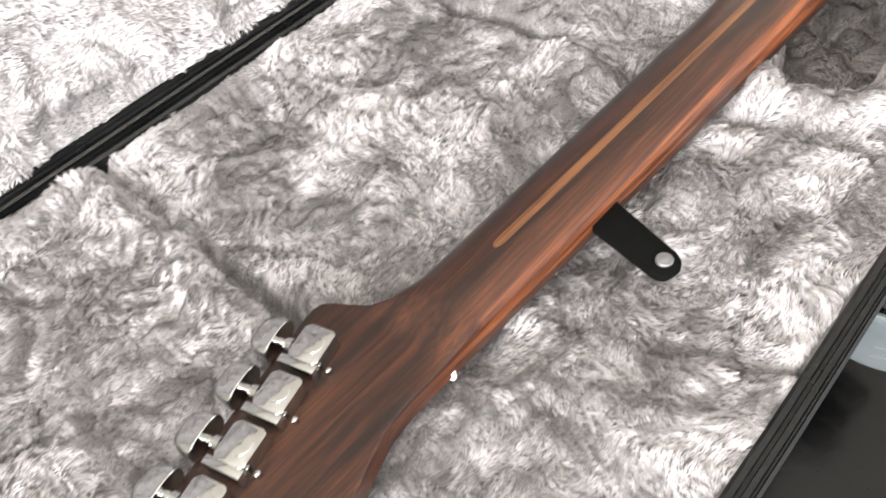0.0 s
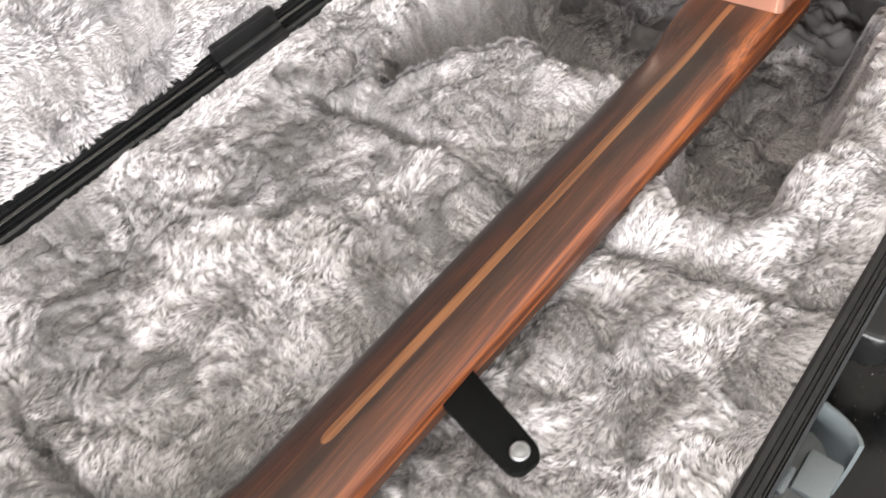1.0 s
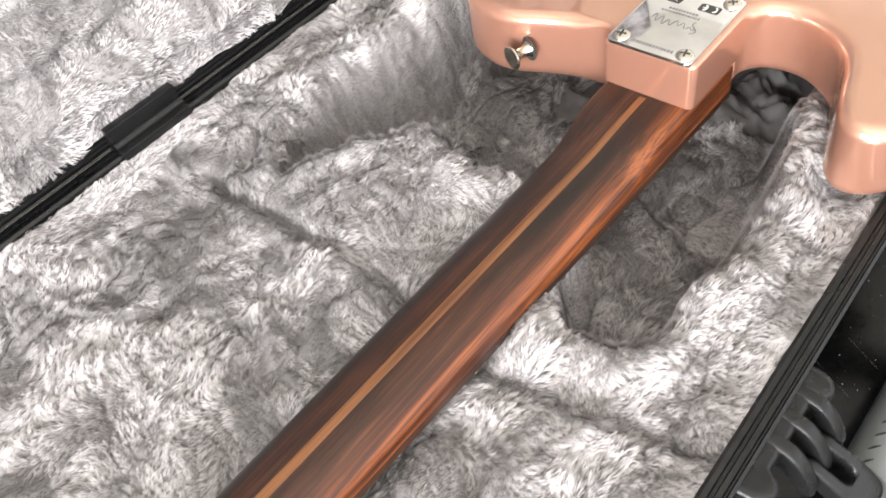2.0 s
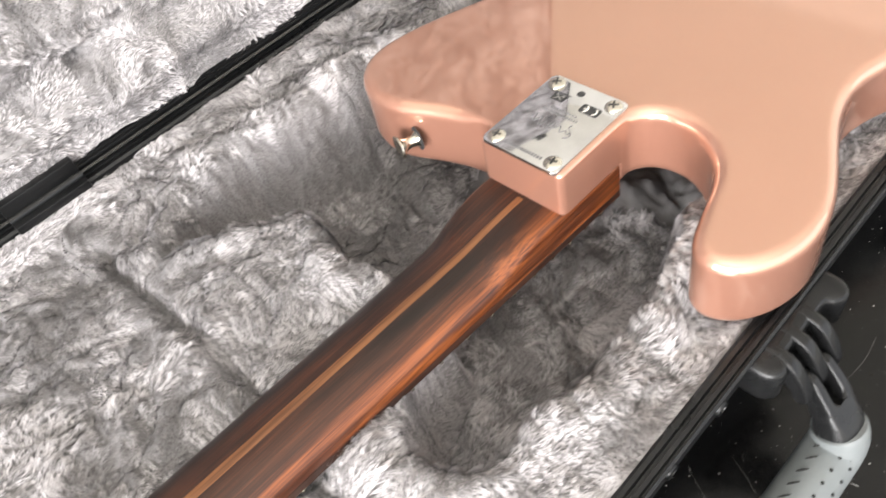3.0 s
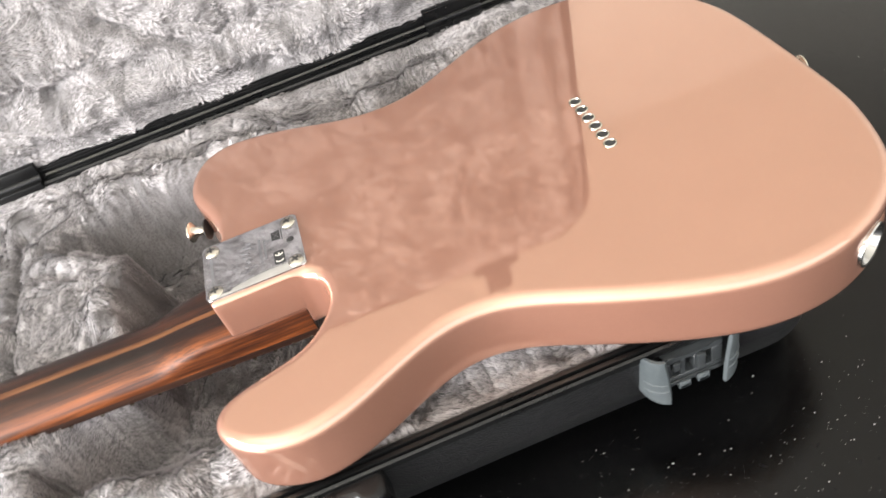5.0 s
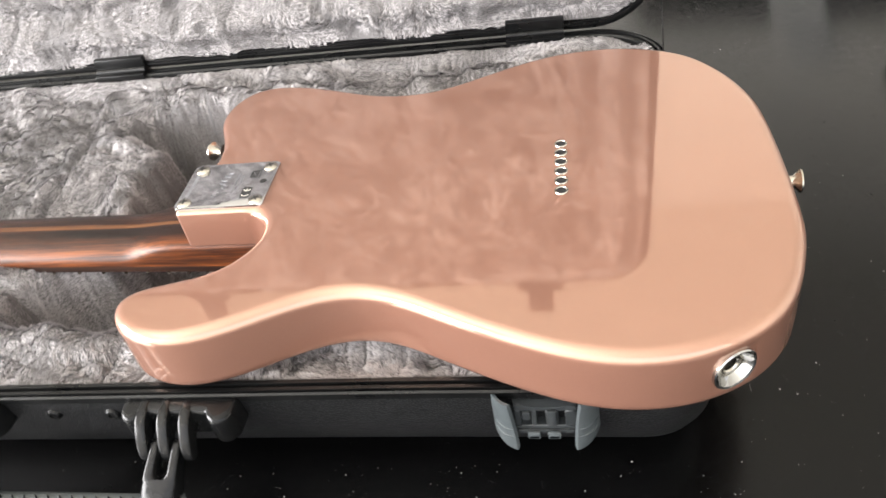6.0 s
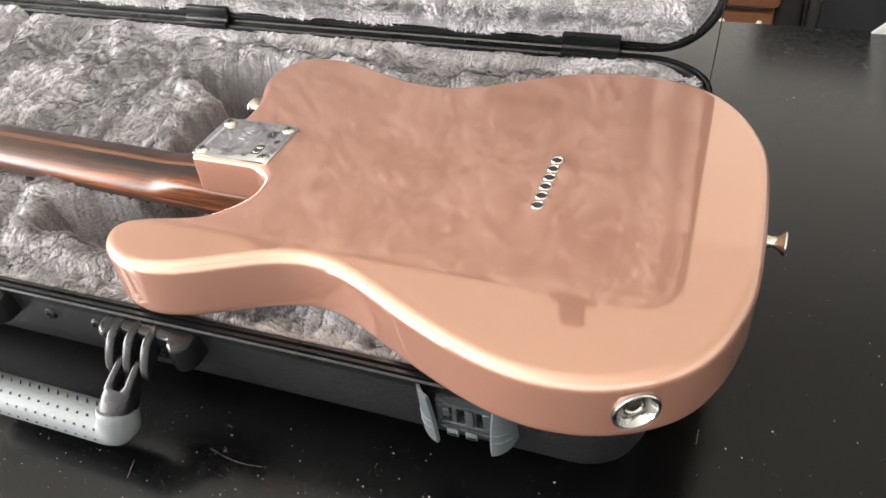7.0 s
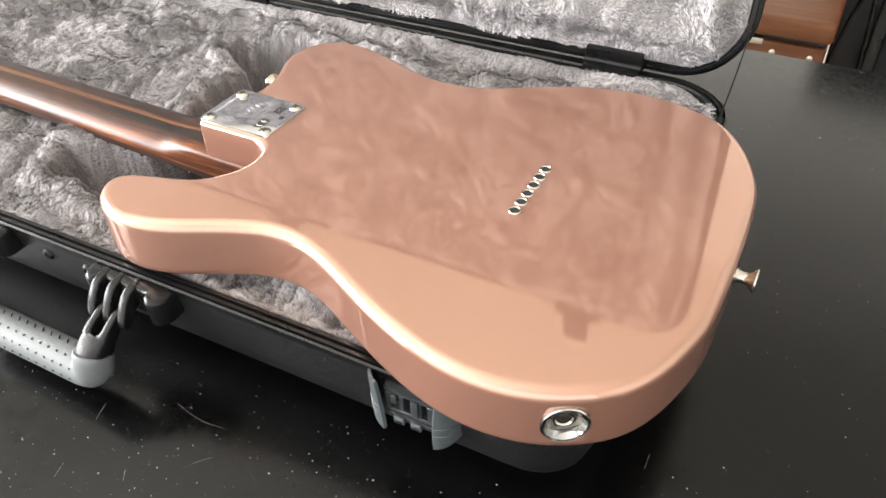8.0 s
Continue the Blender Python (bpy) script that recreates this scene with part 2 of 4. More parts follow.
def loft(bm, rings, caps=True):
    rows = [[bm.verts.new(p) for p in ring] for ring in rings]
    n = len(rows[0])
    for a, b in zip(rows, rows[1:]):
        for k in range(n):
            bm.faces.new((a[k], a[(k + 1) % n], b[(k + 1) % n], b[k]))
    if caps:
        bm.faces.new(rows[0][::-1])
        bm.faces.new(rows[-1])
    return rows


def tube(bm, points, radius, sides=10):
    """A round bar through points; radius is one number or one for each point."""
    pts = [Vector(p) for p in points]
    rad = radius if isinstance(radius, (list, tuple)) else [radius] * len(pts)
    rings, side = [], None
    for i, p in enumerate(pts):
        way = (pts[min(i + 1, len(pts) - 1)] - pts[max(i - 1, 0)]).normalized()
        ref = side if side is not None else (Vector((0, 0, 1)) if abs(way.z) < 0.9 else Vector((1, 0, 0)))
        u = (ref - way * ref.dot(way)).normalized()
        side, v = u, way.cross(u)
        rings.append([p + rad[i] * (u * math.cos(2 * math.pi * k / sides) + v * math.sin(2 * math.pi * k / sides)) for k in range(sides)])
    loft(bm, rings)


def plate(bm, outline, z0, z1, bevel=0.0):
    """A flat plate with the given plan between two heights."""
    low = [bm.verts.new((x, y, z0)) for x, y in outline]
    high = [bm.verts.new((x, y, z1)) for x, y in outline]
    n = len(outline)
    bm.faces.new(low[::-1])
    top = bm.faces.new(high)
    for k in range(n):
        bm.faces.new((low[k], low[(k + 1) % n], high[(k + 1) % n], high[k]))
    if bevel:
        bmesh.ops.bevel(bm, geom=list(top.edges), offset=bevel, segments=2, profile=0.5, affect="EDGES")


def rounded(x0, y0, x1, y1, r, steps=6):
    """The plan of a rounded rectangle, counter-clockwise."""
    out = []
    for cx, cy, a in ((x1 - r, y0 + r, -90), (x1 - r, y1 - r, 0), (x0 + r, y1 - r, 90), (x0 + r, y0 + r, 180)):
        for k in range(steps + 1):
            t = radians(a + 90 * k / steps)
            out.append((cx + r * math.cos(t), cy + r * math.sin(t)))
    return out


def smooth_closed(points, steps):
    """A closed Catmull-Rom curve; a point given twice in a row is a corner."""
    n, out = len(points), []
    for i in range(n):
        p0, p1, p2, p3 = (Vector((*points[(i + k) % n], 0)) for k in (-1, 0, 1, 2))
        if (p2 - p1).length < 1e-6:
            continue
        m1, m2 = (p2 - p0) / 2, (p3 - p1) / 2
        if (p1 - p0).length < 1e-6:
            m1 = (p2 - p1) * 0.9
        if (p3 - p2).length < 1e-6:
            m2 = (p2 - p1) * 0.9
        straight = (p1 - p0).length < 1e-6 and (p3 - p2).length < 1e-6
        for k in range(1 if straight else steps):
            t = k / steps
            q = (2 * t**3 - 3 * t**2 + 1) * p1 + (t**3 - 2 * t**2 + t) * m1 + (3 * t**2 - 2 * t**3) * p2 + (t**3 - t**2) * m2
            out.append((q.x, q.y))
    return out


def inset(points, d):
    """Moves a closed plan inwards (counter-clockwise plan, d > 0)."""
    n, out = len(points), []
    for i in range(n):
        a, b, c = points[i - 1], points[i], points[(i + 1) % n]
        n1 = Vector((-(b[1] - a[1]), b[0] - a[0])).normalized()
        n2 = Vector((-(c[1] - b[1]), c[0] - b[0])).normalized()
        nn = (n1 + n2)
        nn = nn / max(0.7, nn.length_squared / 2) if nn.length > 1e-6 else n1
        out.append((b[0] + nn.x * d, b[1] + nn.y * d))
    return out

# ---- room ----
FLOOR_Z, CEIL_Z = -0.74, 2.0
X0, X1, Y0, Y1 = -2.2, 2.6, -1.9, 2.6


def wall(name, x0, y0, x1, y1, hole=None, along_y=False, paint=WALL, label="plain warm white painted room wall"):
    """A wall of 12 cm; hole: the clear opening (from, to, low, high) along its length."""
    bm = bmesh.new()
    if hole and along_y:
        a, b, low, high = hole
        box(bm, x0, y0, FLOOR_Z, x1, a, CEIL_Z)
        box(bm, x0, b, FLOOR_Z, x1, y1, CEIL_Z)
        box(bm, x0, a, FLOOR_Z, x1, b, low)
        box(bm, x0, a, high, x1, b, CEIL_Z)
    elif hole:
        a, b, low, high = hole
        box(bm, x0, y0, FLOOR_Z, a, y1, CEIL_Z)
        box(bm, b, y0, FLOOR_Z, x1, y1, CEIL_Z)
        box(bm, a, y0, FLOOR_Z, b, y1, low)
        box(bm, a, y0, high, b, y1, CEIL_Z)
    else:
        box(bm, x0, y0, FLOOR_Z, x1, y1, CEIL_Z)
    return tagged(part(name, bm, paint, smooth=False), label, "wall", kind="structure")


# the south opening is made only for the added fill lamp
wall("wall_south", X0, Y0 - 0.12, X1, Y0, (-2.08, 2.28, 0.1, 1.7))
wall("wall_north", X0, Y1, X1, Y1 + 0.12, paint=GREY_WALL, label="plain pale grey painted room wall")
wall("wall_west", X0 - 0.12, Y0 - 0.32, X0, Y1 + 0.12, (-1.88, 0.02, 0.1, 1.15), True)
wall("wall_east", X1, Y0 - 0.12, X1 + 0.12, Y1 + 0.12)
# unseen floor, its pale colour chosen to bounce light into the room
bm = bmesh.new()
box(bm, X0, Y0, FLOOR_Z - 0.1, X1, Y1, FLOOR_Z)
tagged(part("floor", bm, FLOOR, smooth=False), "unseen floor under the table, made pale to bounce light", "floor", kind="structure")
bm = bmesh.new()
box(bm, X0, Y0, CEIL_Z, X1, Y1, CEIL_Z + 0.1)
tagged(part("ceiling", bm, CEILING, smooth=False), "plain white painted ceiling", "ceiling", kind="structure")

# ---- table ----
table = tagged(holder("table"), "black-brown laminate table top, scratched and dusty", "table")
bm = bmesh.new()
box(bm, -1.35, -0.62, -0.035, 1.0, 0.51, 0.0, 0.002)
part("tabletop", bm, TABLE, table)
for lx in (-1.3, 0.95):
    for ly in (-0.57, 0.46):
        bm = bmesh.new()
        box(bm, lx - 0.03, ly - 0.03, FLOOR_Z, lx + 0.03, ly + 0.03, -0.035, 0.003)
        part("leg", bm, TABLE, table)

# ---- smooth random fields ----
LATTICE = np.random.RandomState(7).rand(256, 256)


def field(x, y, size, shift=0):
    """Smooth noise from 0 to 1 with cells of the given size."""
    u, v = x / size + 37.3 + shift * 17.7, y / size + 91.1 + shift * 5.9
    i, j = np.floor(u).astype(int), np.floor(v).astype(int)
    a, b = u - i, v - j
    a, b = a * a * (3 - 2 * a), b * b * (3 - 2 * b)
    g = lambda p, q: LATTICE[p % 256, q % 256]
    return (g(i, j) * (1 - a) + g(i + 1, j) * a) * (1 - b) + (g(i, j + 1) * (1 - a) + g(i + 1, j + 1) * a) * b


def step(a, b, v):
    t = np.clip((v - a) / (b - a), 0, 1)
    return t * t * (3 - 2 * t)


def signed(x, y, outline):
    """The distance to a closed plan, minus inside."""
    best, inside = np.full(x.shape, 9.0), np.zeros(x.shape, bool)
    for (ax, ay), (bx, by) in zip(outline, outline[1:] + outline[:1]):
        dx, dy = bx - ax, by - ay
        t = np.clip(((x - ax) * dx + (y - ay) * dy) / (dx * dx + dy * dy), 0, 1)
        best = np.minimum(best, np.hypot(x - ax - t * dx, y - ay - t * dy))
        if by != ay:
            inside ^= ((ay > y) != (by > y)) & (x < ax + (y - ay) * dx / (by - ay))
    return np.where(inside, -best, best)


# ---- guitar case ----
CX0, CX1, CY0, CY1, RIM_Z, CORNER = -0.97, 0.089, -0.1425, 0.252, 0.092, 0.06
case = tagged(holder("guitar_case"), "open black moulded guitar case lined with silver-grey plush", "guitar case")


def front_y(x):
    """The front edge of the case, which bellies out a little towards the headstock."""
    return CY0 - 0.010 * np.clip(-0.1 - x, 0.0, 0.5)


def band(profile, closed=True, caps=False, steep=0.0):
    """Sweeps (offset outwards, height) round the plan of the case; steep: how much less the body end slopes."""
    bm = bmesh.new()
    # the front corner at the body end is tighter than the others
    plan = rounded(CX0, CY0, CX1, CY1, 0.050, 10)[:11] + rounded(CX0, CY0, CX1, CY1, CORNER, 10)[11:]
    plan += [(CX0 + CORNER + (CX1 - CX0 - 2 * CORNER) * k / 24, CY0) for k in range(1, 24)]
    plan = [(x, y + float(front_y(x) - CY0) * (CY1 - y) / (CY1 - CY0)) for x, y in plan]
    rings = [[(x - steep * off * min(1.0, max(0.0, x / CX1)), y, z) for x, y in inset(plan, -off)] for off, z in profile]
    rows = loft(bm, rings, caps)
    if closed:
        a, b, n = rows[-1], rows[0], len(rows[0])
        for k in range(n):
            bm.faces.new((a[k], a[(k + 1) % n], b[(k + 1) % n], b[k]))
    return bm


WALL_SHAPE = [(-0.047, 0.0), (-0.032, 0.006), (-0.0190, 0.018), (-0.0087, 0.035), (-0.0045, 0.055), (-0.0022, 0.0845)]
part("bottom_shell", band(WALL_SHAPE + [(-0.011, 0.0845), (-0.02, 0.03), (-0.05, 0.008)], False, True, 0.75), SHELL, case)
RIM_SHAPE = [(-0.012, 0.078), (-0.012, 0.0905), (-0.0105, RIM_Z), (-0.0082, RIM_Z), (-0.0076, 0.0895), (-0.0062, 0.0895), (-0.0056, RIM_Z), (-0.0034, RIM_Z), (-0.0028, 0.0900), (-0.0020, 0.0900), (-0.0014, RIM_Z), (0.0, 0.0912), (0.0, 0.0900), (-0.0016, 0.0892), (-0.0016, 0.0842), (-0.004, 0.0838)]
rim = part("rim", band(RIM_SHAPE), RIM, case)

# the hollow for the body, seen from above
HOLLOW = [(-0.405, 0.152), (-0.372, 0.180), (-0.325, 0.184), (-0.25, 0.176), (-0.18, 0.168), (-0.10, 0.178), (0.0, 0.196), (0.045, 0.18), (0.06, 0.10), (0.06, 0.0), (0.04, -0.085), (-0.05, -0.092), (-0.13, -0.082), (-0.20, -0.066), (-0.25, -0.082), (-0.33, -0.086), (-0.385, -0.074), (-0.402, -0.045), (-0.37, -0.028), (-0.335, -0.022), (-0.330, 0.02), (-0.342, 0.05), (-0.333, 0.08), (-0.330, 0.108), (-0.36, 0.13)]


def crease(x, y, ax, ay, bx, by, wide):
    dx, dy = bx - ax, by - ay
    t = np.clip(((x - ax) * dx + (y - ay) * dy) / (dx * dx + dy * dy), 0, 1)
    d = np.hypot(x - ax - t * dx, y - ay - t * dy) + 0.004 * (field(x, y, 0.02, 9) - 0.5)
    return np.exp(-((d / wide) ** 2))


def crumples(x, y, seed):
    """Fine wandering creases and small tufts between them."""
    wx = x + 0.024 * (field(x, y, 0.030, seed) - 0.5)
    wy = y + 0.024 * (field(x, y, 0.030, seed + 1) - 0.5)
    z = 0.0040 * (field(wx, wy, 0.008, seed + 2) - 0.5) + 0.0026 * (field(wx, wy, 0.0042, seed + 9) - 0.5)
    here = 0.40 + 0.60 * step(0.35, 0.75, field(x, y, 0.055, seed + 8))
    for size, depth, wide in ((0.040, 0.0052, 0.05), (0.016, 0.0032, 0.08), (0.0070, 0.0028, 0.14)):
        z = z - here * depth * np.exp(-((np.abs(2 * field(wx, wy, size, seed + 3 + int(size * 999)) - 1) / wide) ** 2))
    # sharp-edged facets of creased cloth
    for size, depth in ((0.052, 0.0050), (0.023, 0.0034), (0.009, 0.0020)):
        z = z + depth * (0.5 - np.abs(2 * field(wx, wy, size, seed + 5 + int(size * 777)) - 1))
    return z


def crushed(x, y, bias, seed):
    """Where the nap looks crushed and shows the darker middle of its fibres, more with bias: 0 to 1."""
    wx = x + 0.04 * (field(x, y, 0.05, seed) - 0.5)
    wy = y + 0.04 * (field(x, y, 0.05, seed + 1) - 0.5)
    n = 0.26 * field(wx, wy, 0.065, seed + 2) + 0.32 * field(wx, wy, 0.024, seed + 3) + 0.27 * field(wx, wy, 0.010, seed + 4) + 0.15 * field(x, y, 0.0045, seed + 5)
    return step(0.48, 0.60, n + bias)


def lining_crush_and_shade(x, y):
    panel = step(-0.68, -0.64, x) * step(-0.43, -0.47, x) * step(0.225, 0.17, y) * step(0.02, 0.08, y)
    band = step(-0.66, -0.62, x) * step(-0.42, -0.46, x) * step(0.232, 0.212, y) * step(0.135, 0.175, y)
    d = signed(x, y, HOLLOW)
    # the hollow's shade, strongest on its back wall, is put into the nap tone
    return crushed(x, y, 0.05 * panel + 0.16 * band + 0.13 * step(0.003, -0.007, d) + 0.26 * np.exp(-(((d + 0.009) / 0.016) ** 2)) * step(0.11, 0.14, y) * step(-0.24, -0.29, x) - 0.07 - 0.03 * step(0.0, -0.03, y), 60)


def lid_crushed(x, v):
    return crushed(x, v, -0.06, 70)


def lining_height(x, y):
    """The height of the plush lining's backing in the lower half."""
    d = signed(x, y, HOLLOW) + 0.009 * (field(x, y, 0.03, 3) - 0.5) + 0.003 * (field(x, y, 0.011, 4) - 0.5)
    z = 0.083 + 0 * x
    # the wall behind the hollow slopes more gently than the others
    z = z - 0.068 * step(0.004, -0.008 - 0.014 * step(0.11, 0.14, y), d) + 0.009 * np.exp(-(((d - 0.012) / 0.011) ** 2))
    # pressed panel beside the neck, and the trough that the neck lies over
    panel = step(-0.69, -0.66, x) * step(-0.425, -0.455, x) * step(0.225, 0.195, y) * step(0.02, 0.06, y)
    z = z - 0.006 * panel
    z = z - 0.020 * np.exp(-(((y - 0.016) / 0.034) ** 2)) * step(-0.70, -0.64, x) * step(-0.33, -0.40, x)
    z = z + 0.006 * step(-0.675, -0.70, x) * step(0.03, 0.06, y)
    z = z - 0.012 * crease(x, y, -0.679, 0.25, -0.681, 0.05, 0.005)
    z = z - 0.010 * crease(x, y, -0.432, 0.20, -0.422, 0.03, 0.005)
    z = z - 0.008 * crease(x, y, -0.437, -0.025, -0.412, -0.13, 0.004)
    z = z - 0.007 * crease(x, y, -0.60, -0.03, -0.565, -0.135, 0.004)
    # puckers, crumples and lumps of the padding, which end at the rim
    edge = np.minimum(np.minimum(x - CX0, CX1 - x), np.minimum(y - front_y(x), CY1 - y)) - 0.0125
    folds = 0.016 * step(0.0, -0.02, d) * (0.5 - np.abs(2 * field(x + 0.02 * field(x, y, 0.03, 14), y, 0.036, 15) - 1))
    lumps = folds + 0.010 * (field(x, y, 0.055, 1) - 0.5) + 0.006 * (field(x, y, 0.021, 2) - 0.5) + crumples(x, y, 30)
    return np.maximum(z + 0.0004 + lumps * step(-0.004, 0.022, edge) + (0.0055 + 0.003 * step(-0.06, 0.0, x)) * step(0.020, 0.0, edge), 0.0115)


def lid_height(x, v):
    """The lid's lining: how far it stands out of the lid's rim plane, over its plan."""
    z = -0.002 + 0.010 * (field(x, v, 0.07, 11) - 0.5) + 0.006 * (field(x, v, 0.024, 12) - 0.5)
    z = z - 0.008 * crease(x, v, -0.30, 0.10, -0.22, 0.045, 0.005) - 0.008 * crease(x, v, -0.47, 0.09, -0.36, 0.06, 0.006)
    z = z - 0.006 * crease(x, v, -0.36, 0.06, -0.25, 0.10, 0.006) - 0.006 * crease(x, v, -0.12, 0.12, 0.03, 0.14, 0.006)
    edge = np.minimum(np.minimum(x - CX0, CX1 - x), np.minimum(v, 0.41 - v)) - 0.0085
    # a padded roll runs round the lid
    z = z + 0.010 * np.exp(-(((edge - 0.026) / 0.012) ** 2)) - 0.006 * np.exp(-(((edge - 0.050) / 0.008) ** 2))
    return (z + crumples(x, v, 40)) * step(-0.004, 0.02, edge) + 0.0005 * step(0.02, 0.0, edge)


def grid_sheet(name, height, x0, x1, y0, y1, size, material, parent):
    nx, ny = int((x1 - x0) / size) + 1, int((y1 - y0) / size) + 1
    gx, gy = np.meshgrid(np.linspace(x0, x1, nx), np.linspace(y0, y1, ny), indexing="ij")
    co = np.stack([gx, gy, height(gx, gy) - 0.0019], -1).reshape(-1, 3)
    i = np.arange(nx * ny).reshape(nx, ny)
    quads = np.stack([i[:-1, :-1], i[1:, :-1], i[1:, 1:], i[:-1, 1:]], -1).reshape(-1, 4)
    keep = signed(gx, gy, rounded(x0, y0, x1, y1, CORNER - 0.012, 8))[:-1, :-1].reshape(-1) < 0.0008
    return mesh_of(name, co, quads[keep], None, None, material, parent)


def mesh_of(name, co, quads, tris, along, material, parent):
    me = bpy.data.meshes.new(name)
    nq, nt_ = len(quads), 0 if tris is None else len(tris)
    me.vertices.add(len(co))
    me.vertices.foreach_set("co", co.astype(np.float32).ravel())
    loops = quads.ravel() if tris is None else np.concatenate([quads.ravel(), tris.ravel()])
    me.loops.add(len(loops))
    me.loops.foreach_set("vertex_index", loops.astype(np.int32))
    me.polygons.add(nq + nt_)
    me.polygons.foreach_set("loop_start", np.concatenate([np.arange(nq) * 4, nq * 4 + np.arange(nt_) * 3]).astype(np.int32))
    me.update(calc_edges=True)
    me.shade_smooth()
    if along is not None:
        me.attributes.new("along", "FLOAT", "POINT").data.foreach_set("value", along.astype(np.float32))
    me.materials.append(material)
    ob = new(name, me)
    ob.parent = parent
    return ob


def pile(name, height, nap, inside, count, x0, x1, y0, y1, length, width, seed, parent):
    """Plush fibres rooted on a lining: bent, tapering, combed in swirls and gathered into tufts."""
    rs = np.random.RandomState(seed)
    x, y = rs.uniform(x0, x1, count), rs.uniform(y0, y1, count)
    ok = inside(x, y)
    x, y = x[ok], y[ok]
    # steep walls carry as many fibres as level ground
    rise = np.hypot(height(x + 0.004, y) - height(x - 0.004, y), height(x, y + 0.004) - height(x, y - 0.004)) / 0.008
    more = np.repeat(np.arange(len(x)), np.clip(rise - 0.3, 0, 4).astype(int))
    x = np.concatenate([x, x[more] + rs.uniform(-0.001, 0.001, len(more))])
    y = np.concatenate([y, y[more] + rs.uniform(-0.001, 0.001, len(more))])
    n = len(x)
    # tufts: each fibre leans towards a jittered centre nearby
    cell = 0.0036
    cx = (np.floor(x / cell) + 0.5 + 0.8 * (field(np.floor(x / cell) * 3.1, np.floor(y / cell) * 1.7, 1.0, 21) - 0.5)) * cell
    cy = (np.floor(y / cell) + 0.5 + 0.8 * (field(np.floor(x / cell) * 2.3, np.floor(y / cell) * 3.9, 1.0, 22) - 0.5)) * cell
    # locks: streaks of nap drawn out along the way the pile lies
    swirl = 2 * math.pi * (1.3 * field(cx, cy, 0.075, 23 + seed) + 0.55 * field(cx, cy, 0.026, 24 + seed) + 0.16 * field(cx, cy, 0.008, 27))
    flow = swirl + rs.normal(0, 0.22, n)
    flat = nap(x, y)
    dx, dy = np.cos(swirl), np.sin(swirl)
    lock = sum(field(x + k * 0.0011 * dx, y + k * 0.0011 * dy, 0.0015, 29) for k in range(-3, 4)) / 7
    lock = np.clip(0.5 + 2.4 * (lock - 0.5), 0, 1)
    lean = np.clip(0.78 + 0.45 * field(cx, cy, 0.03, 25 + seed) + 0.15 * flat - 0.35 * (lock - 0.5) + rs.normal(0, 0.08, n), 0.3, 1.25)
    long = length * (0.65 + 0.5 * field(cx, cy, 0.012, 26)) * rs.uniform(0.8, 1.15, n) * (1 - 0.2 * flat) * (0.75 + 0.5 * lock)
    e = 0.0025
    z = height(x, y)
    gx, gy = (height(x + e, y) - z) / e, (height(x, y + e) - z) / e
    nrm = np.stack([-gx, -gy, np.ones(n)], -1)
    nrm /= np.linalg.norm(nrm, axis=1, keepdims=True)
    t = np.stack([np.cos(flow), np.sin(flow), np.zeros(n)], -1)
    t += np.stack([(cx - x), (cy - y), np.zeros(n)], -1) / cell * 0.45
    t -= nrm * (t * nrm).sum(1, keepdims=True)
    t /= np.linalg.norm(t, axis=1, keepdims=True) + 1e-9
    side = np.cross(nrm, t)
    p0 = np.stack([x, y, z - 0.0012], -1)
    up, go = np.cos(lean)[:, None], np.sin(lean)[:, None]
    p1 = p0 + long[:, None] * 0.55 * (nrm * up + t * go)
    p2 = p1 + long[:, None] * 0.5 * (nrm * (up - 0.45) + t * (go + 0.30))
    w = (width * rs.uniform(0.6, 1.25, n))[:, None] * side
    co = np.stack([p0 - w, p0 + w, p1 - 0.8 * w, p1 + 0.8 * w, p2], 1).reshape(-1, 3)
    k = np.arange(n)[:, None] * 5
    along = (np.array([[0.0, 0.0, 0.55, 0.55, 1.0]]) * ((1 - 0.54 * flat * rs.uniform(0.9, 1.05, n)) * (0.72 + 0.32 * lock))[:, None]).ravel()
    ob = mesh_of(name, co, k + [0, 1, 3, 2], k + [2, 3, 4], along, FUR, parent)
    return tagged(ob, "short silver-grey plush pile with pale tips", kind="stuff")


def in_case(x, y):
    return (signed(x, y, rounded(CX0 + 0.013, CY0 + 0.007, CX1 - 0.0115, CY1 - 0.0125, CORNER - 0.0125, 8)) < -0.0002) & (y > front_y(x) + 0.0126)


def open_lining(x, y):
    """The lining but for what the guitar's body covers for good."""
    return in_case(x, y) & (signed(x, y, BODY_COVER) > -0.040)


BODY_COVER = [(-0.263, 0.093), (-0.240, 0.138), (-0.178, 0.129), (-0.118, 0.112), (-0.018, 0.152), (0.056, 0.157), (0.112, 0.116), (0.134, 0.0), (0.118, -0.112), (0.052, -0.159), (-0.020, -0.148), (-0.097, -0.113), (-0.158, -0.120), (-0.220, -0.139), (-0.256, -0.113), (-0.195, -0.071), (-0.208, -0.028), (-0.256, -0.028), (-0.256, 0.028)]


lining = grid_sheet("lining", lining_height, CX0 + 0.0125, CX1 - 0.0125, CY0 + 0.0070, CY1 - 0.0125, 0.0022, BACKING, case)
pile("plush", lining_height, lining_crush_and_shade, open_lining, 860000, -0.87, CX1 - 0.010, CY0 + 0.006, CY1 - 0.010, 0.0046, 0.00019, 1, lining)

# the lid stands open, leaning back on its hinges
LEAN_BACK = 9.0
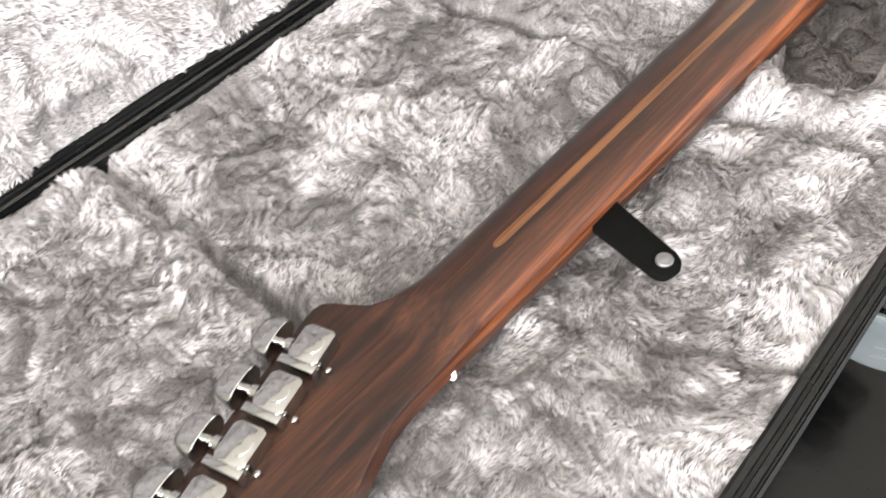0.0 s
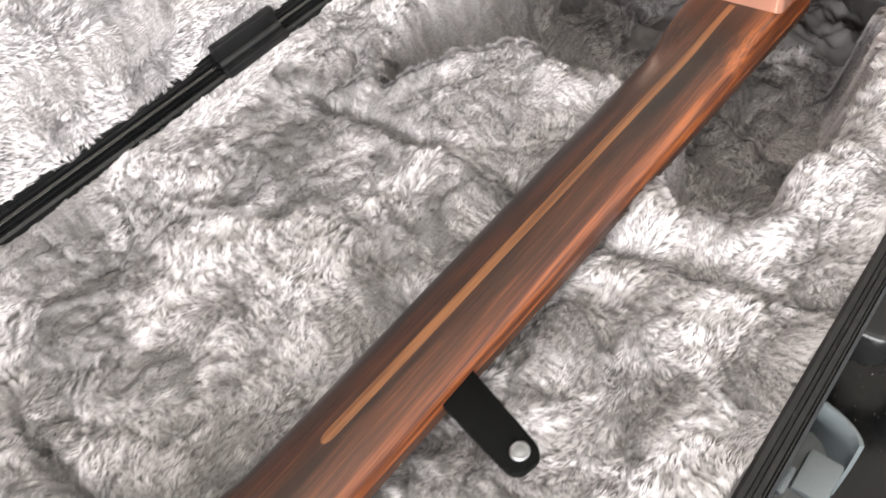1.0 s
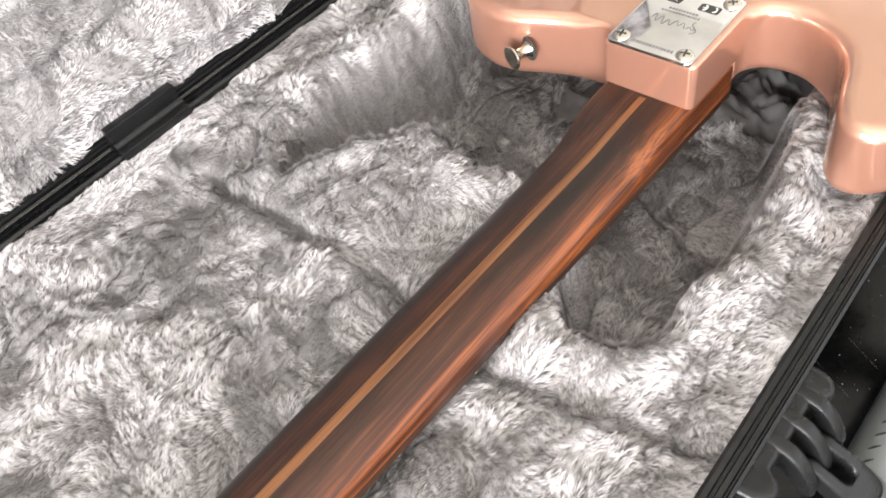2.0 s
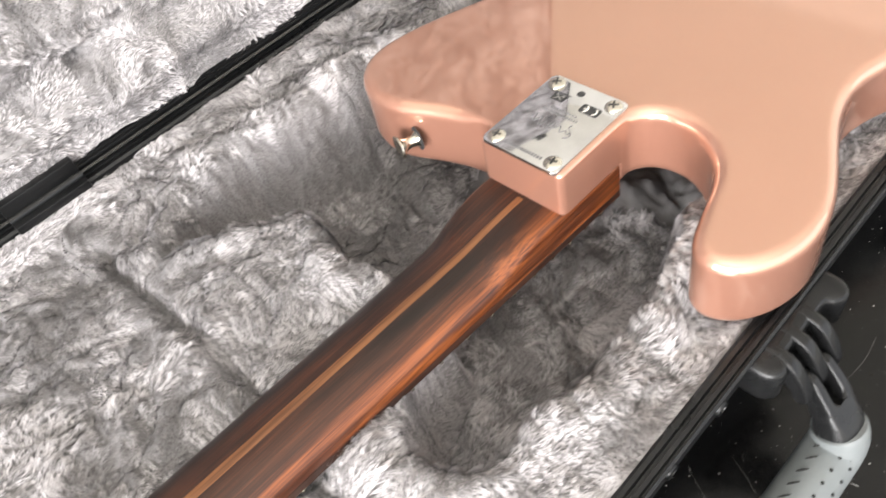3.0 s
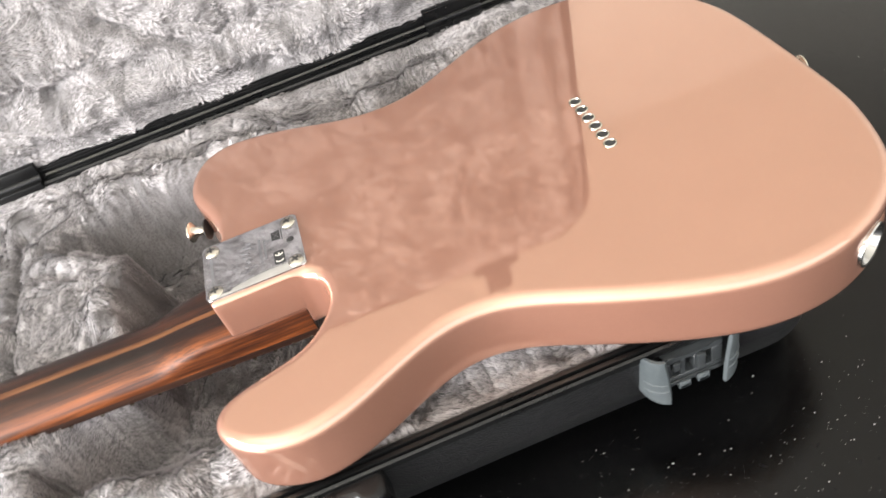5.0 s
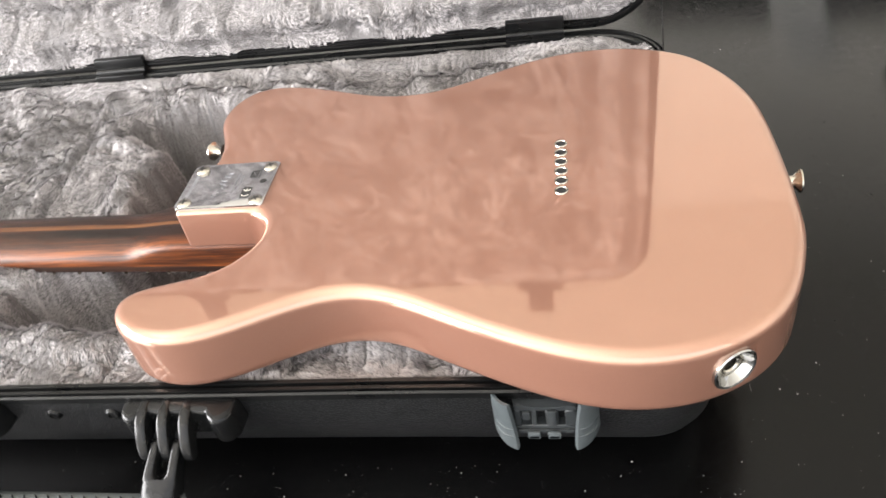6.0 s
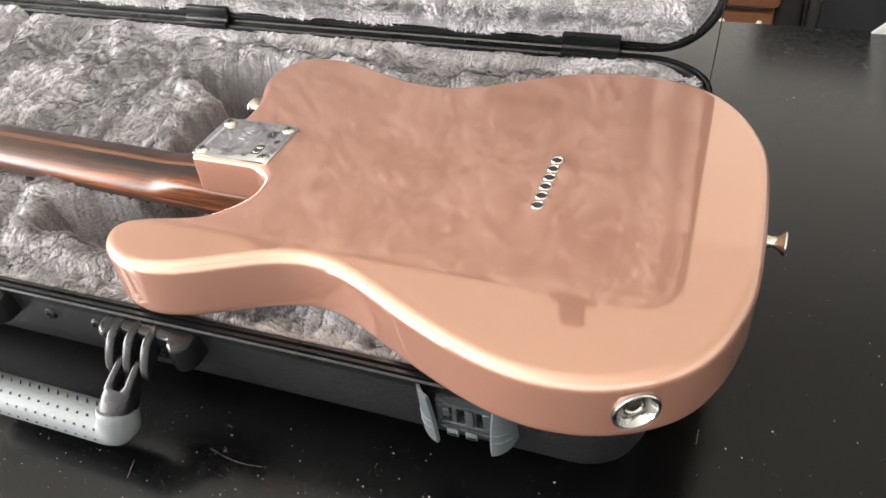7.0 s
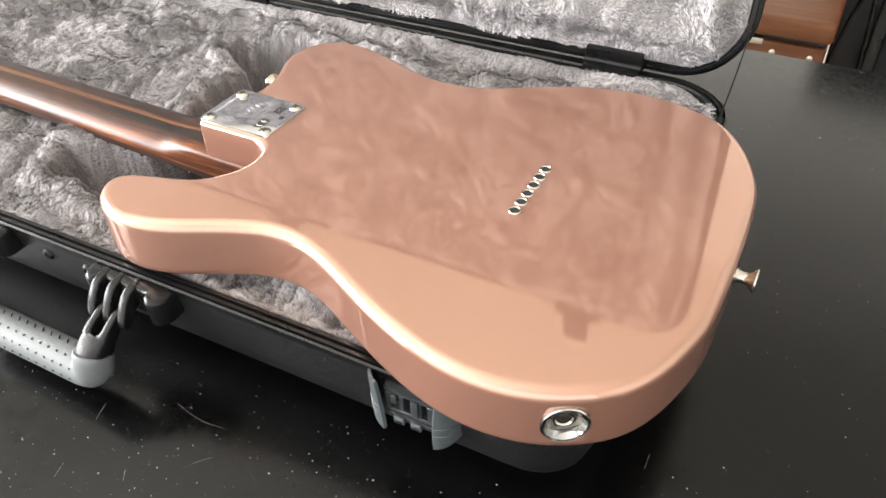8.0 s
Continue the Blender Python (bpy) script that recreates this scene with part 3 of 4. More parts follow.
LID_AT = Matrix.Translation((0, CY1 - 0.002, RIM_Z + 0.002)) @ pose(0, 0, 0, 90 - LEAN_BACK, 0, 0)
lid = new("lid")
lid.parent, lid.matrix_basis = case, LID_AT
tagged(lid, "raised lid with silver-grey plush lining")
LID_H = 0.41


def lid_band(profile, closed=True, caps=False):
    bm = bmesh.new()
    rings = [[(x, y, z) for x, y in inset(rounded(CX0, 0.0, CX1, LID_H, CORNER, 10), -off)] for off, z in profile]
    rows = loft(bm, rings, caps)
    if closed:
        a, b, n = rows[-1], rows[0], len(rows[0])
        for k in range(n):
            bm.faces.new((a[k], a[(k + 1) % n], b[(k + 1) % n], b[k]))
    return bm


part("lid_shell", lid_band([(-0.045, -0.062), (-0.03, -0.058), (-0.018, -0.045), (-0.008, -0.02), (-0.004, -0.008), (-0.011, -0.008), (-0.02, -0.04), (-0.05, -0.054)], False, True), SHELL, lid)
part("lid_rim", lid_band([(-0.008, -0.014), (-0.008, -0.002), (-0.007, 0.0), (-0.0055, 0.0), (-0.005, 0.002), (-0.0035, 0.002), (-0.003, 0.0), (0.0, -0.001), (0.0004, -0.0085), (-0.003, -0.0095)]), RIM, lid)


def in_lid(x, v):
    return signed(x, v, rounded(CX0 + 0.0088, 0.0082, CX1 - 0.0088, LID_H - 0.0088, CORNER - 0.0075, 8)) < 0


lid_lining = grid_sheet("lid_lining", lid_height, CX0 + 0.0085, CX1 - 0.0085, 0.0085, LID_H - 0.0085, 0.004, BACKING, lid)
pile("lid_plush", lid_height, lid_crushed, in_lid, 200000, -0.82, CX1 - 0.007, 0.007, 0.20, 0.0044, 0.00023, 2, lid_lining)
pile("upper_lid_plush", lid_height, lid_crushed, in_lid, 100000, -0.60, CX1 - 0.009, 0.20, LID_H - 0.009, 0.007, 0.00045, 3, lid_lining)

# hinges along the back
for hx in (-0.431, -0.0225, -0.84):
    bm = bmesh.new()
    box(bm, hx - 0.026, CY1 - 0.0155, RIM_Z - 0.003, hx + 0.026, CY1 + 0.004, RIM_Z + 0.0032, 0.0010)
    box(bm, hx - 0.026, CY1 - 0.0070, RIM_Z + 0.0025, hx + 0.026, CY1 - 0.0005, RIM_Z + 0.0165, 0.0010)
    rod(bm, (hx - 0.026, CY1 - 0.0065, RIM_Z + 0.0035), (hx + 0.026, CY1 - 0.0065, RIM_Z + 0.0035), 0.0036)
    part("hinge", bm, RIM, case)

# cord that keeps the lid from falling back
bm = bmesh.new()
top = LID_AT @ Vector((CX1 - 0.004, 0.052, 0.0))
low = Vector((CX1 - 0.006, CY1 - 0.075, RIM_Z))
tube(bm, [low.lerp(top, k / 12) + Vector((0.0008 * math.sin(math.pi * k / 12), 0, -0.0008 * math.sin(math.pi * k / 12))) for k in range(13)], 0.0006, 6)
part("stay_cord", bm, MOUNT, case, "thin dark stay cord")


def latch(x, parent, out=0.0):
    """Grey butterfly latch, open: a base plate, two curved wings and the moving hooks between them."""
    base = holder("latch", Matrix.Translation((x, float(front_y(x)) + 0.001, 0.0665)))
    base.parent = parent
    bm = bmesh.new()
    # a lattice of bars with dark openings between them
    for x0, z0, x1, z1 in ((-0.0175, 0.0100, 0.0175, 0.0150), (-0.0175, -0.0105, 0.0175, -0.0040), (-0.0175, -0.0040, -0.0135, 0.0100), (-0.0080, -0.0040, -0.0048, 0.0100), (0.0002, -0.0040, 0.0072, 0.0100), (0.0110, -0.0040, 0.0175, 0.0100), (-0.0135, 0.0022, -0.0080, 0.0040)):
        box(bm, x0, -0.0030, z0, x1, 0.004, z1, 0.0005, 1)
    part("latch_plate", bm, MOUNT_GREY, base)
    for sx in (-1, 1):
        bm = bmesh.new()
        rings = []
        for k in range(11):
            outer, inner = [], []
            for h in (0.0, 0.04, 0.2, 0.4, 0.6, 0.8, 0.96, 1.0):
                # the lower tip of the wing stands out farthest
                bend = math.pi / 2 * k / 10 * (1 - 0.14 * h**2.0)
                u, v, ease = math.cos(bend), math.sin(bend), 0.0005 if h in (0.0, 1.0) else 0.0
                low = -0.0130 - 0.0075 * k / 10
                z = low + (0.0225 - low) * h
                outer.append((sx * (0.0172 + 0.0138 * u - ease), 0.009 - (0.0178 + out) * v, z))
                inner.append((sx * (0.0158 + 0.0128 * u + ease), 0.009 - (0.0162 + out) * v, z))
            rings.append(outer + inner[::-1])
        loft(bm, rings)
        wing = part("wing", bm, GREY_PLASTIC, base)
        bm = bmesh.new()
        for z in (-0.0065, 0.0005):
            arc = [math.pi / 2 * (0.35 + 0.6 * k / 8) for k in range(9)]
            tube(bm, [(sx * (0.0172 + 0.0138 * math.cos(a)), 0.009 - (0.0178 + out) * math.sin(a), z) for a in arc], [0.0002] + [0.0005] * 7 + [0.0002], 6)
        part("raised_rib", bm, GREY_PLASTIC, wing)
    bm = bmesh.new()
    box(bm, 0.0012, -0.0052, -0.0020, 0.0062, -0.0028, 0.0118, 0.0006)
    box(bm, -0.0128, -0.0046, 0.0030, -0.0085, -0.0028, 0.0105, 0.0006)
    box(bm, -0.0160, -0.0046, -0.0098, 0.0160, -0.0028, -0.0066, 0.0006)
    part("lever", bm, MOUNT_GREY, base)
    bm = bmesh.new()
    rim_line = [(0.0185 * math.cos(math.pi * k / 16), 0.002 - (0.0062 + 0.8 * out) * math.sin(math.pi * k / 16) ** 0.8) for k in range(17)]
    plate(bm, rim_line[::-1], 0.0135, 0.0152, 0.0005)
    part("latch_shelf", bm, MOUNT_GREY, base)
    if out:
        bm = bmesh.new()
        box(bm, -0.0092, -0.0062 - out, -0.0060, 0.0105, -0.0020 - 0.2 * out, 0.0185, 0.0016)
        part("catch_block", bm, GREY_PLASTIC, base)
        bm = bmesh.new()
        box(bm, -0.0140, -0.0040, 0.0140, -0.0010, -0.0005, 0.0180, 0.0010)
        part("catch_tongue", bm, GREY_PLASTIC, base)
    for hx in (-0.0070, 0.0045):
        bm = bmesh.new()
        box(bm, hx - 0.0036, -0.0068, -0.0122, hx + 0.0036, 0.0, -0.0088, 0.0008)
        box(bm, hx - 0.0036, -0.0068, -0.0122, hx + 0.0036, -0.0050, -0.0062, 0.0006)
        part("hook", bm, GREY_PLASTIC, base)
    return base


latch(-0.0133, case)
latch(-0.491, case, 0.012)

# the hasps on the lid that the latches close on
for hx in (-0.041, -0.491):
    bm = bmesh.new()
    box(bm, hx - 0.020, LID_H - 0.002, -0.012, hx + 0.020, LID_H + 0.006, 0.000, 0.0015)
    box(bm, hx - 0.018, LID_H + 0.003, -0.010, hx + 0.015, LID_H + 0.062, -0.004, 0.002)
    box(bm, hx - 0.030, LID_H + 0.003, -0.0095, hx + 0.029, LID_H + 0.020, -0.0045, 0.002)
    part("hasp", bm, RIM, lid)

# handle: two mounts with three claws each, two forked arms, one grip
handle = new("handle")
handle.parent = case
handle.matrix_basis = Matrix.Translation((-0.2925, -0.147, 0.0))


def arm_section(x, y, z, way, half_w, half_d, power=2.7, n=32):
    """A rounded section across the arm, which runs along way in the plane of y and z."""
    c, side = Vector((x, y, z)), Vector((0, way[1], -way[0])).normalized()
    out = []
    for k in range(n):
        u, v = math.cos(2 * math.pi * k / n), math.sin(2 * math.pi * k / n)
        out.append(c + Vector((half_w * math.copysign(abs(u) ** (2 / power), u), 0, 0)) + side * half_d * math.copysign(abs(v) ** (2 / power), v))
    return out


def fork_section(x, k, t, half_d, slot, power):
    """A section of the forked arm at the share t of its way; k: one prong, or 0 for the whole width."""
    p, q, r = Vector((-0.0185, 0.0695)), Vector((-0.0305, 0.0600)), Vector((-0.0397, 0.0450))
    at = p + (q - p) * 2 * t if t < 0 else p.lerp(q, t).lerp(q.lerp(r, t), t)
    way = (q - p).lerp(r - q, max(0.0, t))
    wide = 0.0096 + 0.0027 * max(0.0, t)
    # the arms lean towards each other
    x -= math.copysign(0.0060 * max(0.0, t), x)
    if k:
        return arm_section(x + k * (wide + slot) / 2, at.x, at.y, way, (wide - slot) / 2, half_d, power)
    return arm_section(x, at.x, at.y, way, wide, half_d, power)


for sx, arm_x in ((-1, -0.0865), (1, 0.0571)):
    bm = bmesh.new()
    lobes = [(-0.0350, 0.009), (-0.0350, -0.0010), (-0.0338, -0.0062), (-0.0308, -0.0098), (-0.0265, -0.0110), (-0.0225, -0.0092), (-0.0200, -0.0062), (-0.0180, -0.0055), (-0.008, -0.0055), (0.008, -0.0055), (0.0180, -0.0055), (0.0200, -0.0064), (0.0222, -0.0096), (0.0268, -0.0122), (0.0320, -0.0112), (0.0358, -0.0072), (0.0372, -0.0010), (0.0372, 0.009)]
    plan = smooth_closed([(arm_x + sx * (px + 0.0060), py) for px, py in (lobes[:1] + lobes + lobes[-1:])][::sx], 5)
    loft(bm, [[(x, y, z) for x, y in inset(plan, d)] for z, d in ((0.0655, 0.0030), (0.0668, 0.0008), (0.0685, 0.0), (0.0852, 0.0), (0.0870, 0.0004), (0.0883, 0.0013), (0.0890, 0.0026), (0.0893, 0.0042))])
    mount = part("mount", bm, MOUNT, handle)
    for k in (-1, 0, 1):
        bm = bmesh.new()
        cx = arm_x + k * 0.0138
        shape = smooth_closed([(0.006, 0.0896), (0.006, 0.0896), (-0.004, 0.0896), (-0.011, 0.0872), (-0.0175, 0.0805), (-0.0225, 0.0715), (-0.0236, 0.0664), (-0.0214, 0.0632), (-0.0178, 0.0640), (-0.0150, 0.0690), (-0.007, 0.0740), (0.006, 0.0755), (0.006, 0.0755)], 4)
        my, mz = -0.0095, 0.0785
        loft(bm, [[(cx + q * 0.0034, my + (py - my) * f, mz + (pz - mz) * f) for py, pz in shape] for q, f in ((-1, 0.86), (-0.95, 0.92), (-0.8, 0.97), (-0.5, 1.0), (0.5, 1.0), (0.8, 0.97), (0.95, 0.92), (1, 0.86))])
        part("claw", bm, MOUNT, mount)
    bm = bmesh.new()
    rod(bm, (arm_x - 0.0158, -0.0185, 0.0695), (arm_x + 0.0158, -0.0185, 0.0695), 0.0028)
    part("pivot", bm, MOUNT, mount)
    bm = bmesh.new()
    # a flat fork that widens and thickens down to the grip
    for k in (-1, 1):
        loft(bm, [fork_section(arm_x, k, t, d, slot, 4.5) for t, d, slot in ((-0.20, 0.0012, 0.0046), (-0.18, 0.0026, 0.0043), (-0.12, 0.0039, 0.0042), (0.0, 0.0047, 0.0042), (0.25, 0.0055, 0.0042), (0.38, 0.0060, 0.0041), (0.44, 0.0063, 0.0036), (0.48, 0.0065, 0.0026), (0.505, 0.0066, 0.0010), (0.52, 0.0067, 0.0), (0.524, 0.0067, 0.0))])
    loft(bm, [fork_section(arm_x, 0, t, d, 0.0, p) for t, d, p in ((0.500, 0.0066, 4.5), (0.504, 0.0066, 4.5), (0.52, 0.0067, 4.5), (0.60, 0.0074, 4.2), (0.72, 0.0086, 3.7), (0.84, 0.0097, 3.0), (0.94, 0.0106, 2.5), (1.02, 0.0110, 2.2))])
    part("arm", bm, MOUNT, handle)
bm = bmesh.new()
GY, GZ, GR = -0.0415, 0.0302, 0.0138
ends = [(0.0, 0.0034, 0.0486, 0.0124), (0.0, 0.0033, 0.0484, 0.0131), (0.0, 0.0020, 0.0452, 0.0133), (-0.0003, 0.0008, 0.0405, 0.0135), (-0.0016, 0.0002, 0.0358, 0.0136), (-0.0048, 0.0, 0.0322, GR), (-0.0100, 0.0, 0.0306, GR)]
gp = [(-0.0805 - dx, GY + dy, z) for dx, dy, z, r in ends]
gp += [(-0.0690 + 0.1080 * k / 7, GY, GZ) for k in range(8)]
gp += [(0.0511 + dx, GY + dy, z) for dx, dy, z, r in ends[::-1]]
radii = [r for dx, dy, z, r in ends]
tube(bm, gp, radii + [GR] * 8 + radii[::-1], 28)
grip = part("grip", bm, GRIP, handle, "light grey rubber grip")
# dark plugs stand for the shade in the grip's notches
for row, ang in enumerate((5, 38, 70, 112)):
    for k in range(13):
        bm = bmesh.new()
        a = radians(ang)
        c = Vector((-0.0610 + 0.0083 * k, GY - GR * math.cos(a), GZ + GR * math.sin(a)))
        o = Vector((0, -math.cos(a), math.sin(a)))
        if row < 3:
            rod(bm, c - o * 0.001, c + o * 0.0003, 0.0011, 0.0009, 8)
        else:
            along = Vector((0.7, -math.sin(a) * 0.7, -math.cos(a) * 0.7)) * 0.003
            tube(bm, [c - along, c, c + along], [0.0003, 0.0006, 0.0003], 6)
        part("dimple_shade", bm, MOUNT, grip)

# screws on the front of the shell
for sx in (-0.322, -0.281):
    bm = bmesh.new()
    lathe(bm, [(0.0, -0.001), (0.0056, -0.001), (0.0052, 0.0012), (0.0040, 0.0030), (0.0024, 0.0032), (0.0020, 0.0018), (0.0, 0.0018)], Matrix.Translation((sx, CY0 + 0.0022, 0.071)) @ pose(0, 0, 0, 90, 0, 0), 14)
    part("screw", bm, RIM, case)

# neck strap of the case, a leather tab with a snap
strap = tagged(holder("case_strap", pose(-0.5475, -0.024, 0.0965, 0, 0, -13)), "black leather case strap with a metal snap on the plush", "strap")
bm = bmesh.new()
tab = [(x * (1.06 if y > -0.020 else 1.06 - 0.20 * min(1.0, (-0.020 - y) / 0.012)), y) for x, y in rounded(-0.0098, -0.0465, 0.0098, 0.018, 0.0070, 7)]
plate(bm, tab, -0.002, 0.002, 0.0008)
part("strap_tab", bm, LEATHER, strap)
bm = bmesh.new()
lathe(bm, [(0.0, 0.0), (0.0042, 0.0), (0.0042, 0.0008), (0.0036, 0.0013), (0.0026, 0.0012), (0.0020, 0.0015), (0.0, 0.0016)], Matrix.Translation((0.001, -0.039, 0.002)), 24)
part("snap", bm, ETCH, strap, "dull nickel snap button")

# ---- guitar, lying face down across the case ----
guitar = tagged(holder("electric_guitar", pose(0, 0, 0.1344, -3.02, 0, 0)), "copper metallic electric guitar lying face down on the plush", "guitar")
POCKET = -0.207
PLAN = [
    (-256, 28), (-256, 28), (-245, 28), (-245, 28), (-245, 36), (-245, 36), (-253, 65), (-263, 93), (-258, 121), (-240, 138), (-212, 139), (-178, 129), (-147, 117), (-118, 112), (-88, 117), (-55, 134),
    (-18, 152), (20, 160), (56, 157), (90, 142), (112, 116), (126, 84), (133, 42), (133, -45), (128, -82), (118, -112), (103, -134), (80, -150), (52, -159), (18, -159), (-20, -148), (-60, -130), (-97, -113), (-128, -110), (-158, -120),
    (-190, -135), (-221, -141), (-248, -132), (-260, -115), (-254, -101), (-234, -93), (-210, -85), (-195, -71), (-188, -55), (-190, -39), (-199, -30), (-208, -28), (-208, -28), (-256, -28), (-256, -28),
]
THICK, ROUND = 0.0445, 0.0072


def eased(points, r):
    """Rounds the sharp corners of a closed plan."""
    n, out = len(points), []
    for i in range(n):
        a, b, c = (Vector(points[(i + k) % n]) for k in (-1, 0, 1))
        if (b - a).angle(c - b, 0.0) < radians(35):
            out.append((b.x, b.y))
            continue
        p, q = b + (a - b).normalized() * min(r, (a - b).length * 0.48), b + (c - b).normalized() * min(r, (c - b).length * 0.48)
        for k in range(7):
            t = k / 6
            m = p.lerp(b, t).lerp(b.lerp(q, t), t)
            out.append((m.x, m.y))
    return out


def faired(points, rounds):
    """Evens out the curvature of a closed plan without shrinking it; the heel stays as it is."""
    p = np.array(points)
    free = ((np.abs(p[:, 1]) > 0.048) | (p[:, 0] > 0.0))[:, None]
    for k in range(2 * rounds):
        p = p + np.where(free, (0.5, -0.52)[k % 2] * ((np.roll(p, 1, 0) + np.roll(p, -1, 0)) / 2 - p), 0.0)
    return [(float(x), float(y)) for x, y in p]


outline = eased(faired(smooth_closed([(x / 1000, y / 1000) for x, y in PLAN][::-1], 6), 60), 0.0042)
# the edge is rounded less about the heel
EDGE = [0.0026 + (ROUND - 0.0026) * float(max(step(-0.206, -0.196, np.float64(x)), step(0.034, 0.052, np.float64(abs(y))))) for x, y in outline]


def drawn_in(f):
    """The plan moved inwards by a share of the edge's radius at each point."""
    full = inset(outline, 1.0)
    return [(x + (u - x) * f * e, y + (v - y) * f * e) for (x, y), (u, v), e in zip(outline, full, EDGE)]



def back_plan(points, low):
    """Under the neck pocket the heel of the body is cut away."""
    return [(max(x, POCKET), y) if low and abs(y) < 0.0287 and x < -0.2 else (x, y) for x, y in points]


bm = bmesh.new()
rings = [[(x, y, -e * (1 - math.cos(math.pi / 2 * k / 8))) for (x, y), e in zip(drawn_in(1 - math.sin(math.pi / 2 * k / 8)), EDGE)] for k in range(9)]
rings.insert(0, [(x, y, 0.0) for x, y in drawn_in(1.12)])
rings.append([(x, y, -0.0092) for x, y in outline])
rings.append([(x, y, -0.0288) for x, y in outline])
rings.append([(x, y, -0.0290) for x, y in back_plan(outline, True)])
rings.append([(x, y, -0.0357) for x, y in back_plan(outline, True)])
rings.append([(x, y, -THICK + ROUND) for x, y in back_plan(outline, True)])
for k in range(1, 7):
    a = math.pi / 2 * k / 6
    rings.append([(x, y, -THICK + ROUND * (1 - math.sin(a))) for x, y in back_plan(drawn_in(1 - math.cos(a)), True)])
rows = loft(bm, rings[::-1])[::-1]
# round opening for the output jack in the side
JACK = Matrix.Translation((0.0815, -0.1482, -0.0225)) @ pose(0, 0, 0, 90, 0, 30)
near = [k for k, (x, y) in enumerate(outline) if (Vector((x, y)) - JACK.translation.xy).length < 0.0165]
side = {v for row in rows[10:14] for k in near for v in [row[k]]}
gone = [f for f in bm.faces if all(v in side for v in f.verts)]
bmesh.ops.delete(bm, geom=gone, context="FACES")
ring = [bm.verts.new(JACK @ Vector((0.0121 * math.cos(2 * math.pi * k / 32), 0.0121 * math.sin(2 * math.pi * k / 32), 0.0))) for k in range(32)]
loop = [bm.edges.new((ring[k], ring[(k + 1) % 32])) for k in range(32)]
bmesh.ops.bridge_loops(bm, edges=loop + [e for e in bm.edges if e.is_boundary and e not in loop])
part("body", bm, COPPER, guitar)


# neck: squared heel, then a rounded back that narrows to the nut
NUT_X, HEEL_X, FRONT_Z = -0.657, -0.2075, -0.0545


def half_width(x):
    return 0.0210 + (0.0278 - 0.0210) * np.clip((x - NUT_X) / (HEEL_X - NUT_X), 0, 1)


def neck_ring(x, n=30):
    heel = float(step(-0.318, -0.262, np.float64(x)))
    w, side = float(half_width(x)), 0.0065 + 0.002 * heel
    depth = (0.0205 + 0.0018 * float(step(-0.62, -0.30, np.float64(x)))) * (1 - heel) + 0.0255 * heel
    power = 2.25 + 7.0 * heel**1.6
    pts = [(x, -w, FRONT_Z + 0.0049)]
    for k in range(n + 1):
        a = math.pi * k / n
        c, s = math.cos(a), math.sin(a)
        pts.append((x, -w * math.copysign(abs(c) ** (2 / power), c), FRONT_Z + side + (depth - side) * abs(s) ** (2 / power)))
    pts.append((x, w, FRONT_Z + 0.0049))
    return pts


def neck_back(x, y):
    ring = neck_ring(x, 60)
    best = min(ring[1:-1], key=lambda p: abs(p[1] - y))
    return best[2]


TILT = 0.030


def tilted(x):
    """The neck rises a little from its heel towards the headstock."""
    return TILT * max(0.0, -0.25 - x)


HEAD_HI = [(-846, -12), (-842, 0), (-836, 6), (-815, 14.5), (-780, 23.5), (-740, 33.5), (-700, 43.5), (-682, 48), (-676, 49.2), (-671, 48), (-667.5, 44), (-664, 37.5), (-658.5, 28.5), (-650, 23), (-641, 21.4), (-630, 21.4)]
HEAD_LO = [(-846, -14), (-842, -28), (-826, -42), (-800, -49), (-772, -47.5), (-748, -41), (-728, -33.5), (-712, -27), (-698, -22.5), (-684, -20.8), (-668, -20.8), (-641, -21.2), (-630, -21.4)]


def edge_at(table, x):
    return float(np.interp(x * 1000, [a for a, b in table], [b for a, b in table])) / 1000


HEAD_BACK, HEAD_THICK = -0.0420, 0.0125


def head_ring(x, n=30):
    """Sections of the headstock: flat back and face with eased edges, growing out of the neck."""
    t = float(step(-0.628, -0.668, np.float64(x)))
    lo, hi = edge_at(HEAD_LO, x), edge_at(HEAD_HI, x)
    front = (FRONT_Z + 0.0049) * (1 - t) + (HEAD_BACK - HEAD_THICK) * t
    back = (FRONT_Z + 0.0205) * (1 - t) + HEAD_BACK * t
    side = front + 0.0016 + 0.0075 * t
    power = 2.25 + 11.0 * t**1.5
    pts = [(x, lo, front)]
    for k in range(n + 1):
        a = math.pi * k / n
        c, s = -math.cos(a), math.sin(a)
        pts.append((x, (lo + hi) / 2 + (hi - lo) / 2 * math.copysign(abs(c) ** (2 / power), c), side + (back - side) * abs(s) ** (2 / power)))
    pts.append((x, hi, front))
    return pts


bm = bmesh.new()
xs = [HEEL_X - 0.003 * k for k in range(40)]
xs += list(np.linspace(xs[-1] - 0.008, -0.628, 36))
hs = list(np.linspace(-0.630, -0.690, 52)) + list(np.linspace(-0.694, -0.836, 36)) + [-0.840, -0.843, -0.8455]
sections = [neck_ring(float(x)) for x in xs] + [head_ring(float(x)) for x in hs]
loft(bm, [[(x, y, z + tilted(x)) for x, y, z in ring] for ring in sections])
neck = part("neck", bm, NECK_WOOD, guitar, "satin rosewood neck with reddish streaks")

